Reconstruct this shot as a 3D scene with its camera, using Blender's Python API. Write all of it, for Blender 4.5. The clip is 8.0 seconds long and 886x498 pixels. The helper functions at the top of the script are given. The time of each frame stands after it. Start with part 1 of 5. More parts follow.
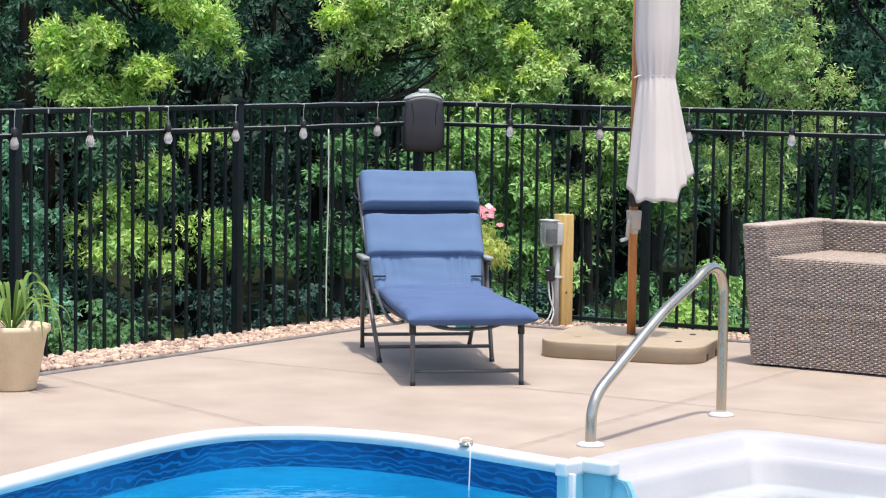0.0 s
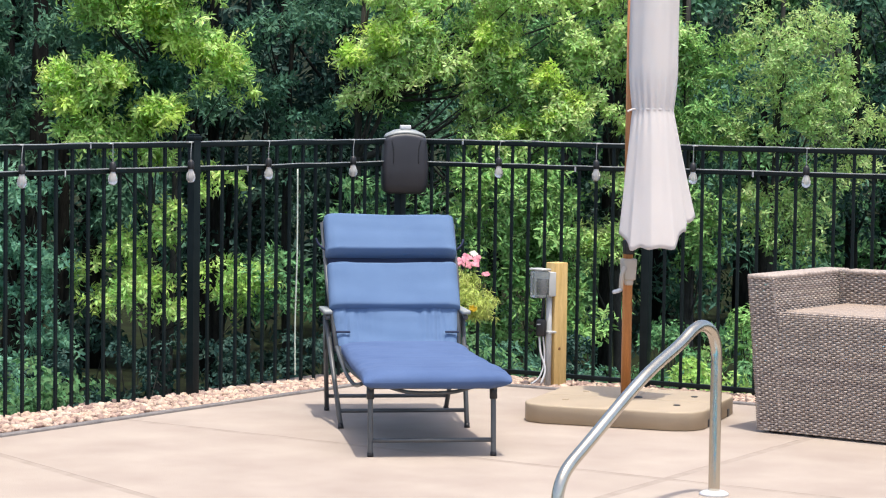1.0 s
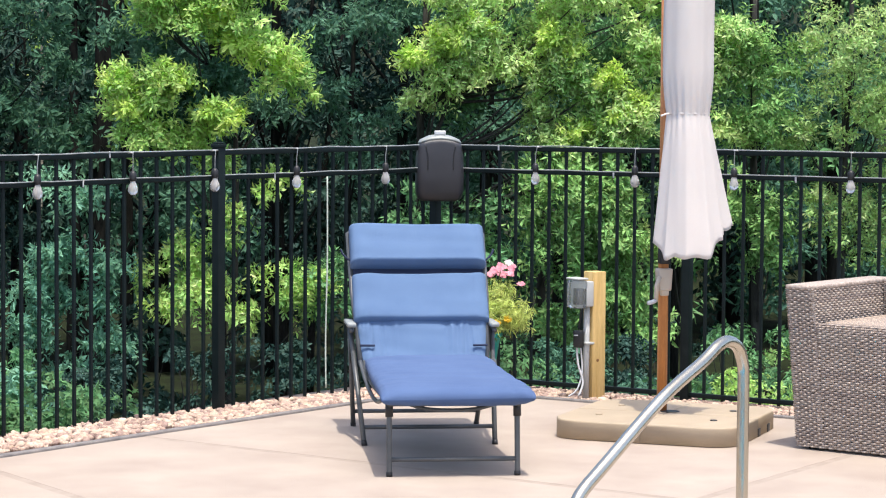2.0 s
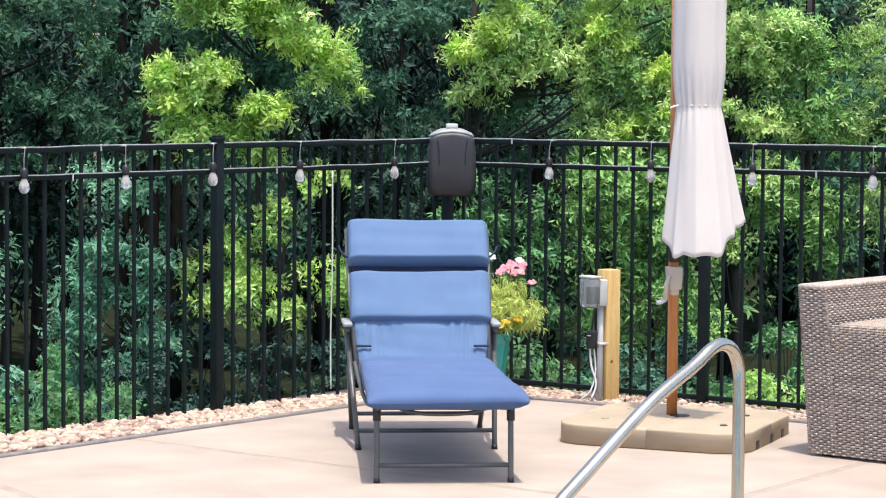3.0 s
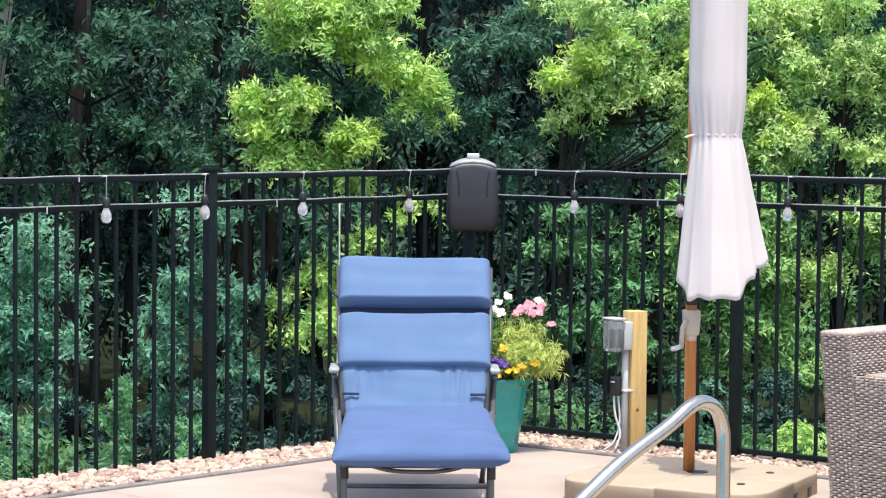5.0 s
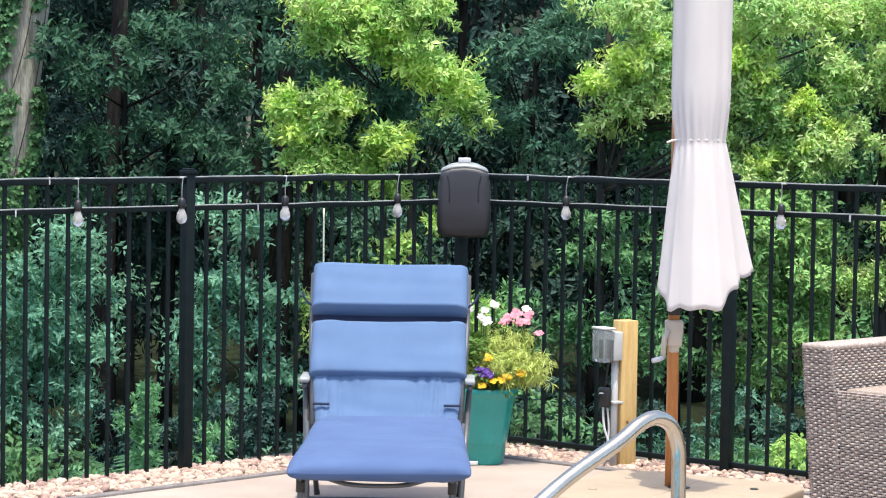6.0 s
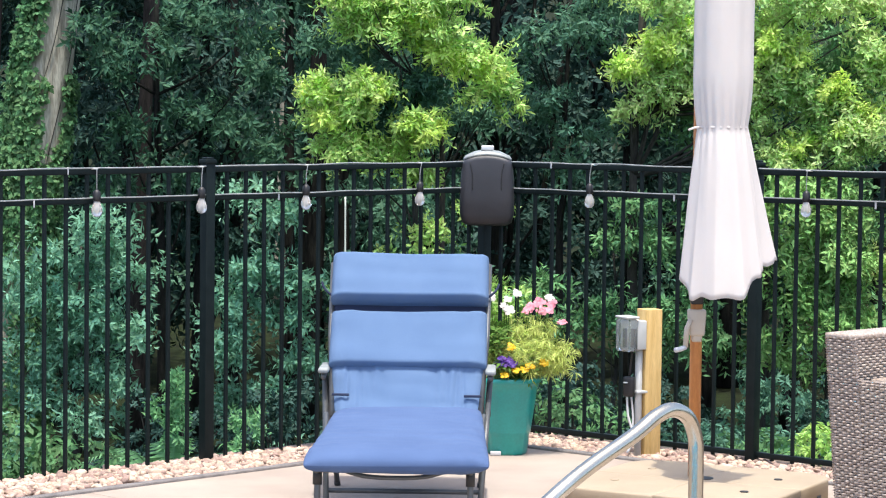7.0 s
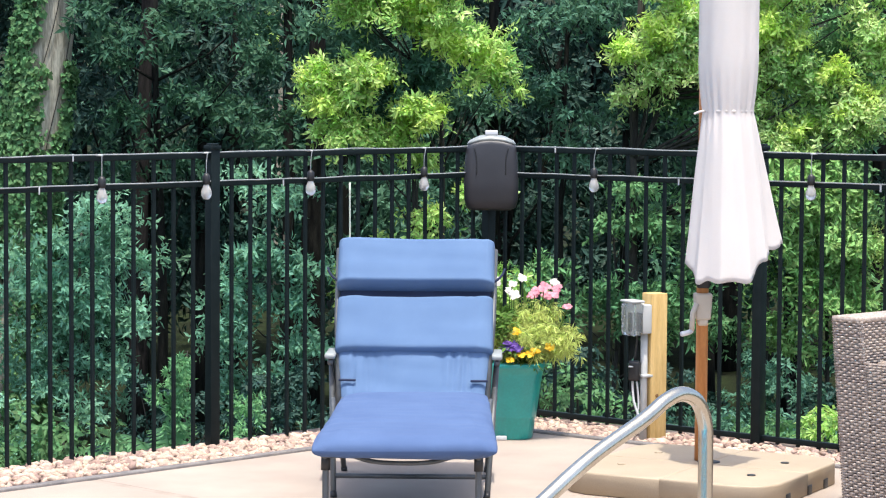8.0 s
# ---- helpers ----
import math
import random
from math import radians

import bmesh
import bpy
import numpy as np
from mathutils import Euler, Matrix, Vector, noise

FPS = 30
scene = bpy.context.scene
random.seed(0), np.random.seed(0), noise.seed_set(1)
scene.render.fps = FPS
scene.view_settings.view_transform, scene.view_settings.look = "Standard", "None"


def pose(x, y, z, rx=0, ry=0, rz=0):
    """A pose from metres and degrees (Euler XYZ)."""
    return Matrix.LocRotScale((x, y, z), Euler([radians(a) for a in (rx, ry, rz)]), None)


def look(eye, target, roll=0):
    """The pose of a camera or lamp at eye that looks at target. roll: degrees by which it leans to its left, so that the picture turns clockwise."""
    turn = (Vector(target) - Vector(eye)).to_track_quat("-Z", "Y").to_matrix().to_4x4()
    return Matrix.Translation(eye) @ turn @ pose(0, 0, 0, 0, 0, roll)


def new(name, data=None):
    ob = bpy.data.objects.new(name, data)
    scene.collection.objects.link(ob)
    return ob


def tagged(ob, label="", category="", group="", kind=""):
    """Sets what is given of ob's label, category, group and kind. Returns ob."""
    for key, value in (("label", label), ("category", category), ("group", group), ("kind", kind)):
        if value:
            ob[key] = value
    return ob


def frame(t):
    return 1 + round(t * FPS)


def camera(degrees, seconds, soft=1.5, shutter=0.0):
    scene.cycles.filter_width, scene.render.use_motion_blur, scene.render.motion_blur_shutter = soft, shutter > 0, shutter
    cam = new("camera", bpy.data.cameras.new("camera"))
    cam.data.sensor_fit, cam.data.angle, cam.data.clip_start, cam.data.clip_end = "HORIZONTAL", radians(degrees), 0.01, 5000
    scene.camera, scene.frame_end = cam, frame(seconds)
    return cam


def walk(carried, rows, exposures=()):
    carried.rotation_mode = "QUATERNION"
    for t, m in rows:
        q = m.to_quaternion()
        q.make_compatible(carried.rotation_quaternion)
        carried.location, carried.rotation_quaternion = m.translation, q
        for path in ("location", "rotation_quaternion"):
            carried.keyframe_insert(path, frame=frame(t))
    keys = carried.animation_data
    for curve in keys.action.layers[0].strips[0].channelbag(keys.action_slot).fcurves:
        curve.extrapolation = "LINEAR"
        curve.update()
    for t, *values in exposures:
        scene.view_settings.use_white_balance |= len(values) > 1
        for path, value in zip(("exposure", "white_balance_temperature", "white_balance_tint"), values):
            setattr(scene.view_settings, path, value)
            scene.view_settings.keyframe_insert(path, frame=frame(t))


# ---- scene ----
cam = camera(22.11, 8.0, 1.15)
PATH = [
    (0, (-2.097, -11.554, 1.594), (-1.7198, -9.5954, 1.4450), 0.80),
    (0.5, (-1.611, -10.548, 1.551), (-1.2534, -8.5846, 1.4262), 0.95),
    (1, (-1.453, -10.322, 1.545), (-1.1177, -8.3536, 1.4342), 0.78),
    (1.5, (-1.337, -10.098, 1.576), (-1.0354, -8.1241, 1.4676), 0.54),
    (1.7, (-1.261, -10.053, 1.585), (-0.9755, -8.0761, 1.4748), 0.46),
    (2.8, (-0.780, -9.724, 1.571), (-0.5628, -7.7390, 1.4563), 0.42),
    (3, (-0.726, -9.620, 1.568), (-0.5234, -7.6334, 1.4518), 0.44),
    (3.5, (-0.593, -9.403, 1.588), (-0.4207, -7.4138, 1.4739), 0.51),
    (4, (-0.360, -9.228, 1.575), (-0.2146, -7.2367, 1.4664), 0.53),
    (4.5, (-0.141, -9.057, 1.588), (-0.0277, -7.0629, 1.4884), 0.49),
    (5, (-0.010, -8.839, 1.586), (0.0727, -6.8428, 1.4925), 0.57),
    (5.2, (0.047, -8.763, 1.586), (0.1166, -6.7663, 1.4984), 0.78),
    (6.3, (0.476, -8.514, 1.593), (0.4911, -6.5166, 1.4987), 0.82),
    (6.5, (0.497, -8.489, 1.601), (0.5041, -6.4912, 1.5030), 0.80),
    (7, (0.464, -8.482, 1.603), (0.4588, -6.4844, 1.4992), 0.66),
    (7.5, (0.439, -8.484, 1.604), (0.4336, -6.4872, 1.4942), 0.49),
    (8, (0.428, -8.482, 1.605), (0.4250, -6.4852, 1.4876), 0.39),
]
walk(cam, [(t, look(eye, target, roll)) for t, eye, target, roll in PATH],
     [(0.0, 1.02, 6750, 8), (1.5, 1.17, 6670, 8), (3.5, 1.31, 6620, 8), (5.0, 1.34, 6520, 8), (8.0, 1.40, 6560, 7)])

# world, sun, exposure
world = bpy.data.worlds.new("world")
scene.world = world
world.use_nodes = True
sky = world.node_tree.nodes.new("ShaderNodeTexSky")
sky.sky_type, sky.sun_disc = "NISHITA", False
sky.air_density, sky.dust_density, sky.ozone_density = 0.8, 3.0, 0.8
sky.sun_elevation, sky.sun_rotation = radians(76), radians(165)
back = world.node_tree.nodes["Background"]
world.node_tree.links.new(sky.outputs[0], back.inputs["Color"])
back.inputs["Strength"].default_value = 0.15
sun = new("sun", bpy.data.lights.new("sun", "SUN"))
sun.data.energy, sun.data.angle, sun.data.color = 2.0, radians(0.53), (1.0, 0.95, 0.88)
sun.matrix_world = look((0.5, -2.2, 10), (0, 0, 0))


# materials
def mat(name, rough=0.6, metal=0.0, colors=((0.5, 0.5, 0.5), (0.4, 0.4, 0.4)), scale=8.0, fine=0.0, bump=0.0, bump_scale=60.0,
        vary=0.0, island=0.0, sheen=0.0, coat=0.0, translucent=0.0, stretch=(1, 1, 1), spread=(0.3, 0.7), spec=0.5):
    """A surface with two scales of colour variation, relief and, for repeats, its own tone per piece."""
    m = bpy.data.materials.new(name)
    m.use_nodes = True
    nt = m.node_tree
    n, l = nt.nodes, nt.links
    b = n["Principled BSDF"]
    b.inputs["Roughness"].default_value, b.inputs["Metallic"].default_value = rough, metal
    b.inputs["Specular IOR Level"].default_value = spec
    b.inputs["Sheen Weight"].default_value, b.inputs["Coat Weight"].default_value = sheen, coat
    tc = n.new("ShaderNodeTexCoord")
    mp = n.new("ShaderNodeMapping")
    mp.inputs["Scale"].default_value = stretch
    l.new(tc.outputs["Object"], mp.inputs["Vector"])
    tex = n.new("ShaderNodeTexNoise")
    tex.inputs["Scale"].default_value, tex.inputs["Detail"].default_value = scale, 5
    l.new(mp.outputs[0], tex.inputs["Vector"])
    ramp = n.new("ShaderNodeValToRGB")
    ramp.color_ramp.elements[0].position, ramp.color_ramp.elements[1].position = spread
    ramp.color_ramp.elements[0].color, ramp.color_ramp.elements[1].color = (*colors[0], 1), (*colors[1], 1)
    l.new(tex.outputs["Fac"], ramp.inputs["Fac"])
    col = ramp.outputs["Color"]
    if fine:
        f = n.new("ShaderNodeTexNoise")
        f.inputs["Scale"].default_value, f.inputs["Detail"].default_value = bump_scale * 1.5, 3
        l.new(mp.outputs[0], f.inputs["Vector"])
        mr = n.new("ShaderNodeMapRange")
        mr.inputs["From Min"].default_value, mr.inputs["From Max"].default_value = 0.3, 0.7
        mr.inputs["To Min"].default_value, mr.inputs["To Max"].default_value = 1 - fine, 1 + fine
        l.new(f.outputs["Fac"], mr.inputs["Value"])
        v = n.new("ShaderNodeVectorMath")
        v.operation = "SCALE"
        l.new(col, v.inputs[0]), l.new(mr.outputs[0], v.inputs["Scale"])
        col = v.outputs[0]
    if vary or island:
        hs = n.new("ShaderNodeHueSaturation")
        if island:
            src, amount = n.new("ShaderNodeNewGeometry").outputs["Random Per Island"], island
        else:
            src, amount = n.new("ShaderNodeObjectInfo").outputs["Random"], vary
        mr = n.new("ShaderNodeMapRange")
        mr.inputs["To Min"].default_value, mr.inputs["To Max"].default_value = 1 - amount, 1 + amount
        l.new(src, mr.inputs["Value"]), l.new(mr.outputs[0], hs.inputs["Value"]), l.new(col, hs.inputs["Color"])
        mh = n.new("ShaderNodeMapRange")
        mh.inputs["To Min"].default_value, mh.inputs["To Max"].default_value = 0.5 - amount * 0.05, 0.5 + amount * 0.05
        l.new(src, mh.inputs["Value"]), l.new(mh.outputs[0], hs.inputs["Hue"])
        col = hs.outputs["Color"]
    l.new(col, b.inputs["Base Color"])
    if bump:
        t2 = n.new("ShaderNodeTexNoise")
        t2.inputs["Scale"].default_value, t2.inputs["Detail"].default_value = bump_scale, 4
        l.new(mp.outputs[0], t2.inputs["Vector"])
        bp = n.new("ShaderNodeBump")
        bp.inputs["Strength"].default_value, bp.inputs["Distance"].default_value = bump, 0.004
        l.new(t2.outputs["Fac"], bp.inputs["Height"]), l.new(bp.outputs[0], b.inputs["Normal"])
    if translucent:
        tr = n.new("ShaderNodeBsdfTranslucent")
        l.new(col, tr.inputs["Color"])
        mx = n.new("ShaderNodeMixShader")
        mx.inputs["Fac"].default_value = translucent
        l.new(b.outputs[0], mx.inputs[1]), l.new(tr.outputs[0], mx.inputs[2])
        l.new(mx.outputs[0], n["Material Output"].inputs["Surface"])
    return m


def glassy(name, rough, tint, ior=1.45, clear=1.0):
    m = bpy.data.materials.new(name)
    m.use_nodes = True
    b = m.node_tree.nodes["Principled BSDF"]
    b.inputs["Base Color"].default_value = (*tint, 1)
    b.inputs["Roughness"].default_value, b.inputs["Transmission Weight"].default_value, b.inputs["IOR"].default_value = rough, clear, ior
    return m


CONCRETE = mat("concrete", 0.85, colors=((0.305, 0.245, 0.205), (0.385, 0.322, 0.272)), scale=2.2, fine=0.09, bump=0.5, bump_scale=140)
JOINT = mat("joint", 0.9, colors=((0.272, 0.220, 0.183), (0.335, 0.280, 0.236)), scale=9)
EDGING = mat("edging", 0.8, colors=((0.12, 0.11, 0.11), (0.22, 0.20, 0.19)), scale=14, fine=0.2, bump=0.5, bump_scale=90)
STONE = mat("stone", 0.85, colors=((0.345, 0.235, 0.182), (0.53, 0.40, 0.325)), scale=9, fine=0.15, bump=0.5, bump_scale=70, vary=0.34)
STONES = mat("stone_joined", 0.85, colors=((0.345, 0.235, 0.182), (0.53, 0.40, 0.325)), scale=9, fine=0.15, bump=0.5, bump_scale=70, island=0.34)
GRIT = mat("tan_grit", 0.95, colors=((0.12, 0.085, 0.065), (0.30, 0.22, 0.17)), scale=28, fine=0.3, bump=1.0, bump_scale=45)
BLACK = mat("black_powder_coat", 0.48, colors=((0.004, 0.009, 0.010), (0.008, 0.014, 0.015)), scale=20, bump=0.15, bump_scale=300, spec=0.18)
# Near-black colour, so that sunlit ground in the wood reads as shaded.
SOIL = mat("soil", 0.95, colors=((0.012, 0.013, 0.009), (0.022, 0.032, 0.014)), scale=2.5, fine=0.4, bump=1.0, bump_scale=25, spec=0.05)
FABRIC = mat("blue_fabric", 0.9, colors=((0.079, 0.140, 0.262), (0.094, 0.161, 0.290)), scale=5, fine=0.07, bump=0.35, bump_scale=420)
# Seat pad cloth, a darker blue than the back pads.
FABRIC_SEAT = mat("seat_blue_fabric", 0.92, colors=((0.056, 0.098, 0.214), (0.071, 0.120, 0.248)), scale=4, fine=0.09, bump=0.4, bump_scale=420)
FABRIC_TIE_SHADE = mat("navy_tie_and_fold_shade", 0.9, colors=((0.012, 0.019, 0.048), (0.02, 0.03, 0.07)), scale=6, fine=0.1, bump=0.3, bump_scale=400)
FRAME = mat("grey_powder_coat", 0.42, 0.3, colors=((0.075, 0.08, 0.085), (0.11, 0.115, 0.12)), scale=12, fine=0.08, bump=0.2, bump_scale=250)
PAD = mat("grey_plastic", 0.5, colors=((0.22, 0.24, 0.24), (0.30, 0.32, 0.32)), scale=20, bump=0.2)
STEEL = mat("stainless_steel", 0.26, 1.0, colors=((0.47, 0.43, 0.355), (0.59, 0.55, 0.465)), scale=6, fine=0.05, bump=0.04, bump_scale=120, stretch=(1, 1, 0.2))
WHITE = mat("white_plastic", 0.35, colors=((0.55, 0.56, 0.58), (0.62, 0.62, 0.63)), scale=3, fine=0.03)
AQUA = mat("aqua_acrylic", 0.3, colors=((0.16, 0.40, 0.50), (0.22, 0.48, 0.58)), scale=2)
ACRYLIC = mat("white_acrylic", 0.5, colors=((0.368, 0.368, 0.398), (0.408, 0.408, 0.435)), scale=2, fine=0.02, spec=0.15)
LINER_FLOOR = mat("pale_blue_liner", 0.45, colors=((0.001, 0.32, 0.56), (0.006, 0.41, 0.66)), scale=2.2, fine=0.08, bump=0.2)
CANVAS = mat("cream_canvas", 0.85, colors=((0.77, 0.715, 0.685), (0.81, 0.755, 0.725)), scale=3, fine=0.03, bump=0.25, bump_scale=350, sheen=0.1, translucent=0.30)
WOOD = mat("varnished_wood", 0.4, colors=((0.38, 0.140, 0.038), (0.54, 0.23, 0.075)), scale=10, fine=0.12, bump=0.15, bump_scale=60, stretch=(6, 6, 0.5))
PINE = mat("pine_timber", 0.75, colors=((0.54, 0.35, 0.12), (0.68, 0.48, 0.205)), scale=9, fine=0.1, bump=0.3, bump_scale=50, stretch=(5, 5, 0.4))
KNOT = mat("pine_knot", 0.7, colors=((0.16, 0.075, 0.025), (0.26, 0.13, 0.045)), scale=30)
RESIN = mat("tan_resin", 0.6, colors=((0.335, 0.265, 0.185), (0.395, 0.315, 0.225)), scale=4, fine=0.05, bump=0.25, bump_scale=160)
BEIGE = mat("beige_plastic", 0.45, colors=((0.46, 0.39, 0.32), (0.53, 0.46, 0.38)), scale=8, bump=0.1)
WICKER = mat("woven_resin", 0.5, colors=((0.22, 0.172, 0.142), (0.54, 0.445, 0.385)), scale=70, fine=0.15, bump=0.3, bump_scale=300, island=0.16)
# Darker brown than the strands; shows through the gaps of the weave.
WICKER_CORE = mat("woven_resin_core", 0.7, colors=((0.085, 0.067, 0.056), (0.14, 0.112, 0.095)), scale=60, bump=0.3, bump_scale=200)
WICKER_TOP = mat("flat_woven_resin", 0.6, colors=((0.30, 0.235, 0.19), (0.385, 0.31, 0.26)), scale=40, fine=0.12, bump=0.6, bump_scale=220)
DARK = mat("dark_plastic", 0.45, colors=((0.010, 0.010, 0.012), (0.018, 0.018, 0.02)), scale=12, bump=0.15, bump_scale=200)
SHELL = mat("charcoal_plastic", 0.42, colors=((0.026, 0.027, 0.034), (0.037, 0.038, 0.047)), scale=6, fine=0.08, bump=0.2, bump_scale=250)
RIM = mat("grey_rim_plastic", 0.4, colors=((0.20, 0.22, 0.22), (0.28, 0.30, 0.30)), scale=10)
GREY = mat("light_grey_pvc", 0.5, colors=((0.42, 0.43, 0.43), (0.52, 0.53, 0.52)), scale=10, bump=0.1)
CLEAR = glassy("clear_plastic", 0.15, (0.86, 0.91, 0.92), clear=0.85)
GLASS = glassy("bulb_glass", 0.10, (0.94, 0.92, 0.90), clear=0.70)
TEAL = mat("teal_glazed_plastic", 0.28, colors=((0.006, 0.25, 0.23), (0.012, 0.32, 0.29)), scale=5, fine=0.06, coat=0.3)
CLAY = mat("cream_planter", 0.8, colors=((0.604, 0.482, 0.313), (0.707, 0.571, 0.400)), scale=6, fine=0.07, bump=0.3, bump_scale=90)
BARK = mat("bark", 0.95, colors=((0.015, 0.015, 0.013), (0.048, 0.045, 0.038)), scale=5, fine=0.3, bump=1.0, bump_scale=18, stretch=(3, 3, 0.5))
# Darker copy of the bark with the wood's shade in its colour.
BARK_SHADED = mat("shaded_bark", 0.95, colors=((0.007, 0.008, 0.008), (0.024, 0.024, 0.021)), scale=5, fine=0.3, bump=1.0, bump_scale=18, stretch=(3, 3, 0.5), spec=0.1)
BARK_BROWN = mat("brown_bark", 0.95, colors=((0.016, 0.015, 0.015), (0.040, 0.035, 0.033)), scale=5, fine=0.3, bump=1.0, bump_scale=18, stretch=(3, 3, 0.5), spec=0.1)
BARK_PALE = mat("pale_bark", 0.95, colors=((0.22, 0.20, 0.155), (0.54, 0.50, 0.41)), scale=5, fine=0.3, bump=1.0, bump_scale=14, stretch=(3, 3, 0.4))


# The black cable's sun sheen is painted in as paler grey.
CABLE = mat("sheen_grey_cable", 0.3, colors=((0.22, 0.24, 0.245), (0.34, 0.36, 0.365)), scale=20)
CORD = mat("pale_cord", 0.7, colors=((0.48, 0.55, 0.47), (0.60, 0.66, 0.58)), scale=30)


def leafy(name, a, b, translucent=0.45, island=0.35):
    return mat(name, 0.6, colors=(a, b), scale=0.5, spec=0.16, island=island, translucent=translucent)


# Sun and shade of the wood are mixed into these leaf colours.
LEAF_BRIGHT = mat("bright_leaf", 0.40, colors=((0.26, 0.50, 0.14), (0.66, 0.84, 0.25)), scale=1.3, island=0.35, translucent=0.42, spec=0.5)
LEAF_SUN = mat("sun_toned_leaf", 0.42, colors=((0.30, 0.53, 0.17), (0.70, 0.84, 0.33)), scale=1.0, island=0.4, translucent=0.42, spec=0.5)
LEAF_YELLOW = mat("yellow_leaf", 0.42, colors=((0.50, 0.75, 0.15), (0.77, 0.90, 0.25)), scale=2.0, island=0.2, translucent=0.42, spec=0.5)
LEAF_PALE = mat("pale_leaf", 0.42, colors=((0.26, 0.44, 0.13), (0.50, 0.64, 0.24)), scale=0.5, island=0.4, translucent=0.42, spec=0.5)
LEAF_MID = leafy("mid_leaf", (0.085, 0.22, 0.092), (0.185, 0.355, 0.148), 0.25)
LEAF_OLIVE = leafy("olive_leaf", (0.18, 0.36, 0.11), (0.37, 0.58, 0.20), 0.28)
LEAF_DEEP_SHADE = mat("deep_shade_leaf", 0.6, colors=((0.015, 0.047, 0.038), (0.040, 0.090, 0.066)), scale=0.5, spec=0.2, island=0.38, translucent=0.15)
LEAF_SHADE = leafy("shade_toned_leaf", (0.058, 0.158, 0.106), (0.118, 0.245, 0.150), 0.35)
LEAF_OAK_SHADE = leafy("shade_toned_oak_leaf", (0.032, 0.098, 0.060), (0.078, 0.178, 0.098), 0.35)
# Lifted bluish green: pale haze over the left bushes is in this colour.
LEAF_GREY = leafy("grey_green_leaf", (0.14, 0.34, 0.225), (0.28, 0.51, 0.335))
LEAF_IVY = leafy("ivy_leaf", (0.09, 0.215, 0.09), (0.17, 0.32, 0.135), 0.35)
LEAF_BLADE = leafy("blade_leaf", (0.12, 0.24, 0.05), (0.28, 0.42, 0.13), 0.35, 0.3)
LEAF_FERN = leafy("fern_leaf", (0.13, 0.32, 0.14), (0.25, 0.48, 0.22), 0.4, 0.2)
LEAF_LIME = leafy("lime_leaf", (0.52, 0.62, 0.17), (0.75, 0.82, 0.31), 0.4, 0.25)
LEAF_POT = leafy("pot_leaf", (0.08, 0.17, 0.03), (0.14, 0.24, 0.05), 0.3, 0.2)
PINK = mat("pink_petal", 0.6, colors=((0.62, 0.22, 0.30), (0.72, 0.34, 0.40)), scale=30, island=0.15, translucent=0.3)
YELLOW = mat("yellow_petal", 0.6, colors=((0.75, 0.42, 0.01), (0.82, 0.55, 0.02)), scale=30, island=0.1, translucent=0.3)
PURPLE = mat("purple_petal", 0.6, colors=((0.07, 0.03, 0.22), (0.13, 0.06, 0.34)), scale=30, island=0.2, translucent=0.2)
CREAMY = mat("white_petal", 0.6, colors=((0.66, 0.62, 0.57), (0.78, 0.74, 0.70)), scale=30, island=0.1, translucent=0.3)


# building blocks
def mesh_ob(name, bm, material, parent=None, label="", smooth=True):
    me = bpy.data.meshes.new(name)
    bm.normal_update()
    bm.to_mesh(me)
    bm.free()
    if smooth:
        me.shade_smooth()
    me.materials.append(material)
    ob = new(name, me)
    ob.parent = parent
    if label:
        ob["label"] = label
    return ob


def part(name, bm, material, parent, label="", smooth=True):
    return mesh_ob(name, bm, material, parent, label, smooth)


def thing(name, m, label, category, group="", kind=""):
    ob = new(name)
    ob.matrix_world = m
    return tagged(ob, label, category, group, kind)


def box(bm, c, s, bevel=0.004, rz=0.0, m=None, segments=2):
    """A bevelled block of size s about c."""
    r = bmesh.ops.create_cube(bm, size=1.0)
    vs = r["verts"]
    for v in vs:
        v.co = Vector((v.co.x * s[0], v.co.y * s[1], v.co.z * s[2]))
    if bevel:
        es = list({e for v in vs for e in v.link_edges})
        out = bmesh.ops.bevel(bm, geom=es, offset=min(bevel, min(s) * 0.45), segments=segments, affect="EDGES", profile=0.6)
        vs = list({v for f in out["faces"] for v in f.verts} | {v for v in vs if v.is_valid})
    t = Matrix.Translation(c) @ Matrix.Rotation(radians(rz), 4, "Z")
    bmesh.ops.transform(bm, matrix=(m @ t) if m else t, verts=vs)
    return bm


def blk(c, s, bevel=0.004, rz=0.0, m=None):
    return box(bmesh.new(), c, s, bevel, rz, m)


def curve(points, steps=6, closed=False):
    """A Catmull-Rom curve through the points."""
    p = [Vector(q) for q in points]
    n = len(p)
    out = []
    for i in range(n if closed else n - 1):
        a, b, c, d = ((p[(i - 1) % n], p[i], p[(i + 1) % n], p[(i + 2) % n]) if closed else
                      (p[max(i - 1, 0)], p[i], p[i + 1], p[min(i + 2, n - 1)]))
        for k in range(steps):
            t = k / steps
            out.append(0.5 * ((2 * b) + (c - a) * t + (2 * a - 5 * b + 4 * c - d) * t * t + (3 * b - a - 3 * c + d) * t ** 3))
    if not closed:
        out.append(p[-1])
    return out


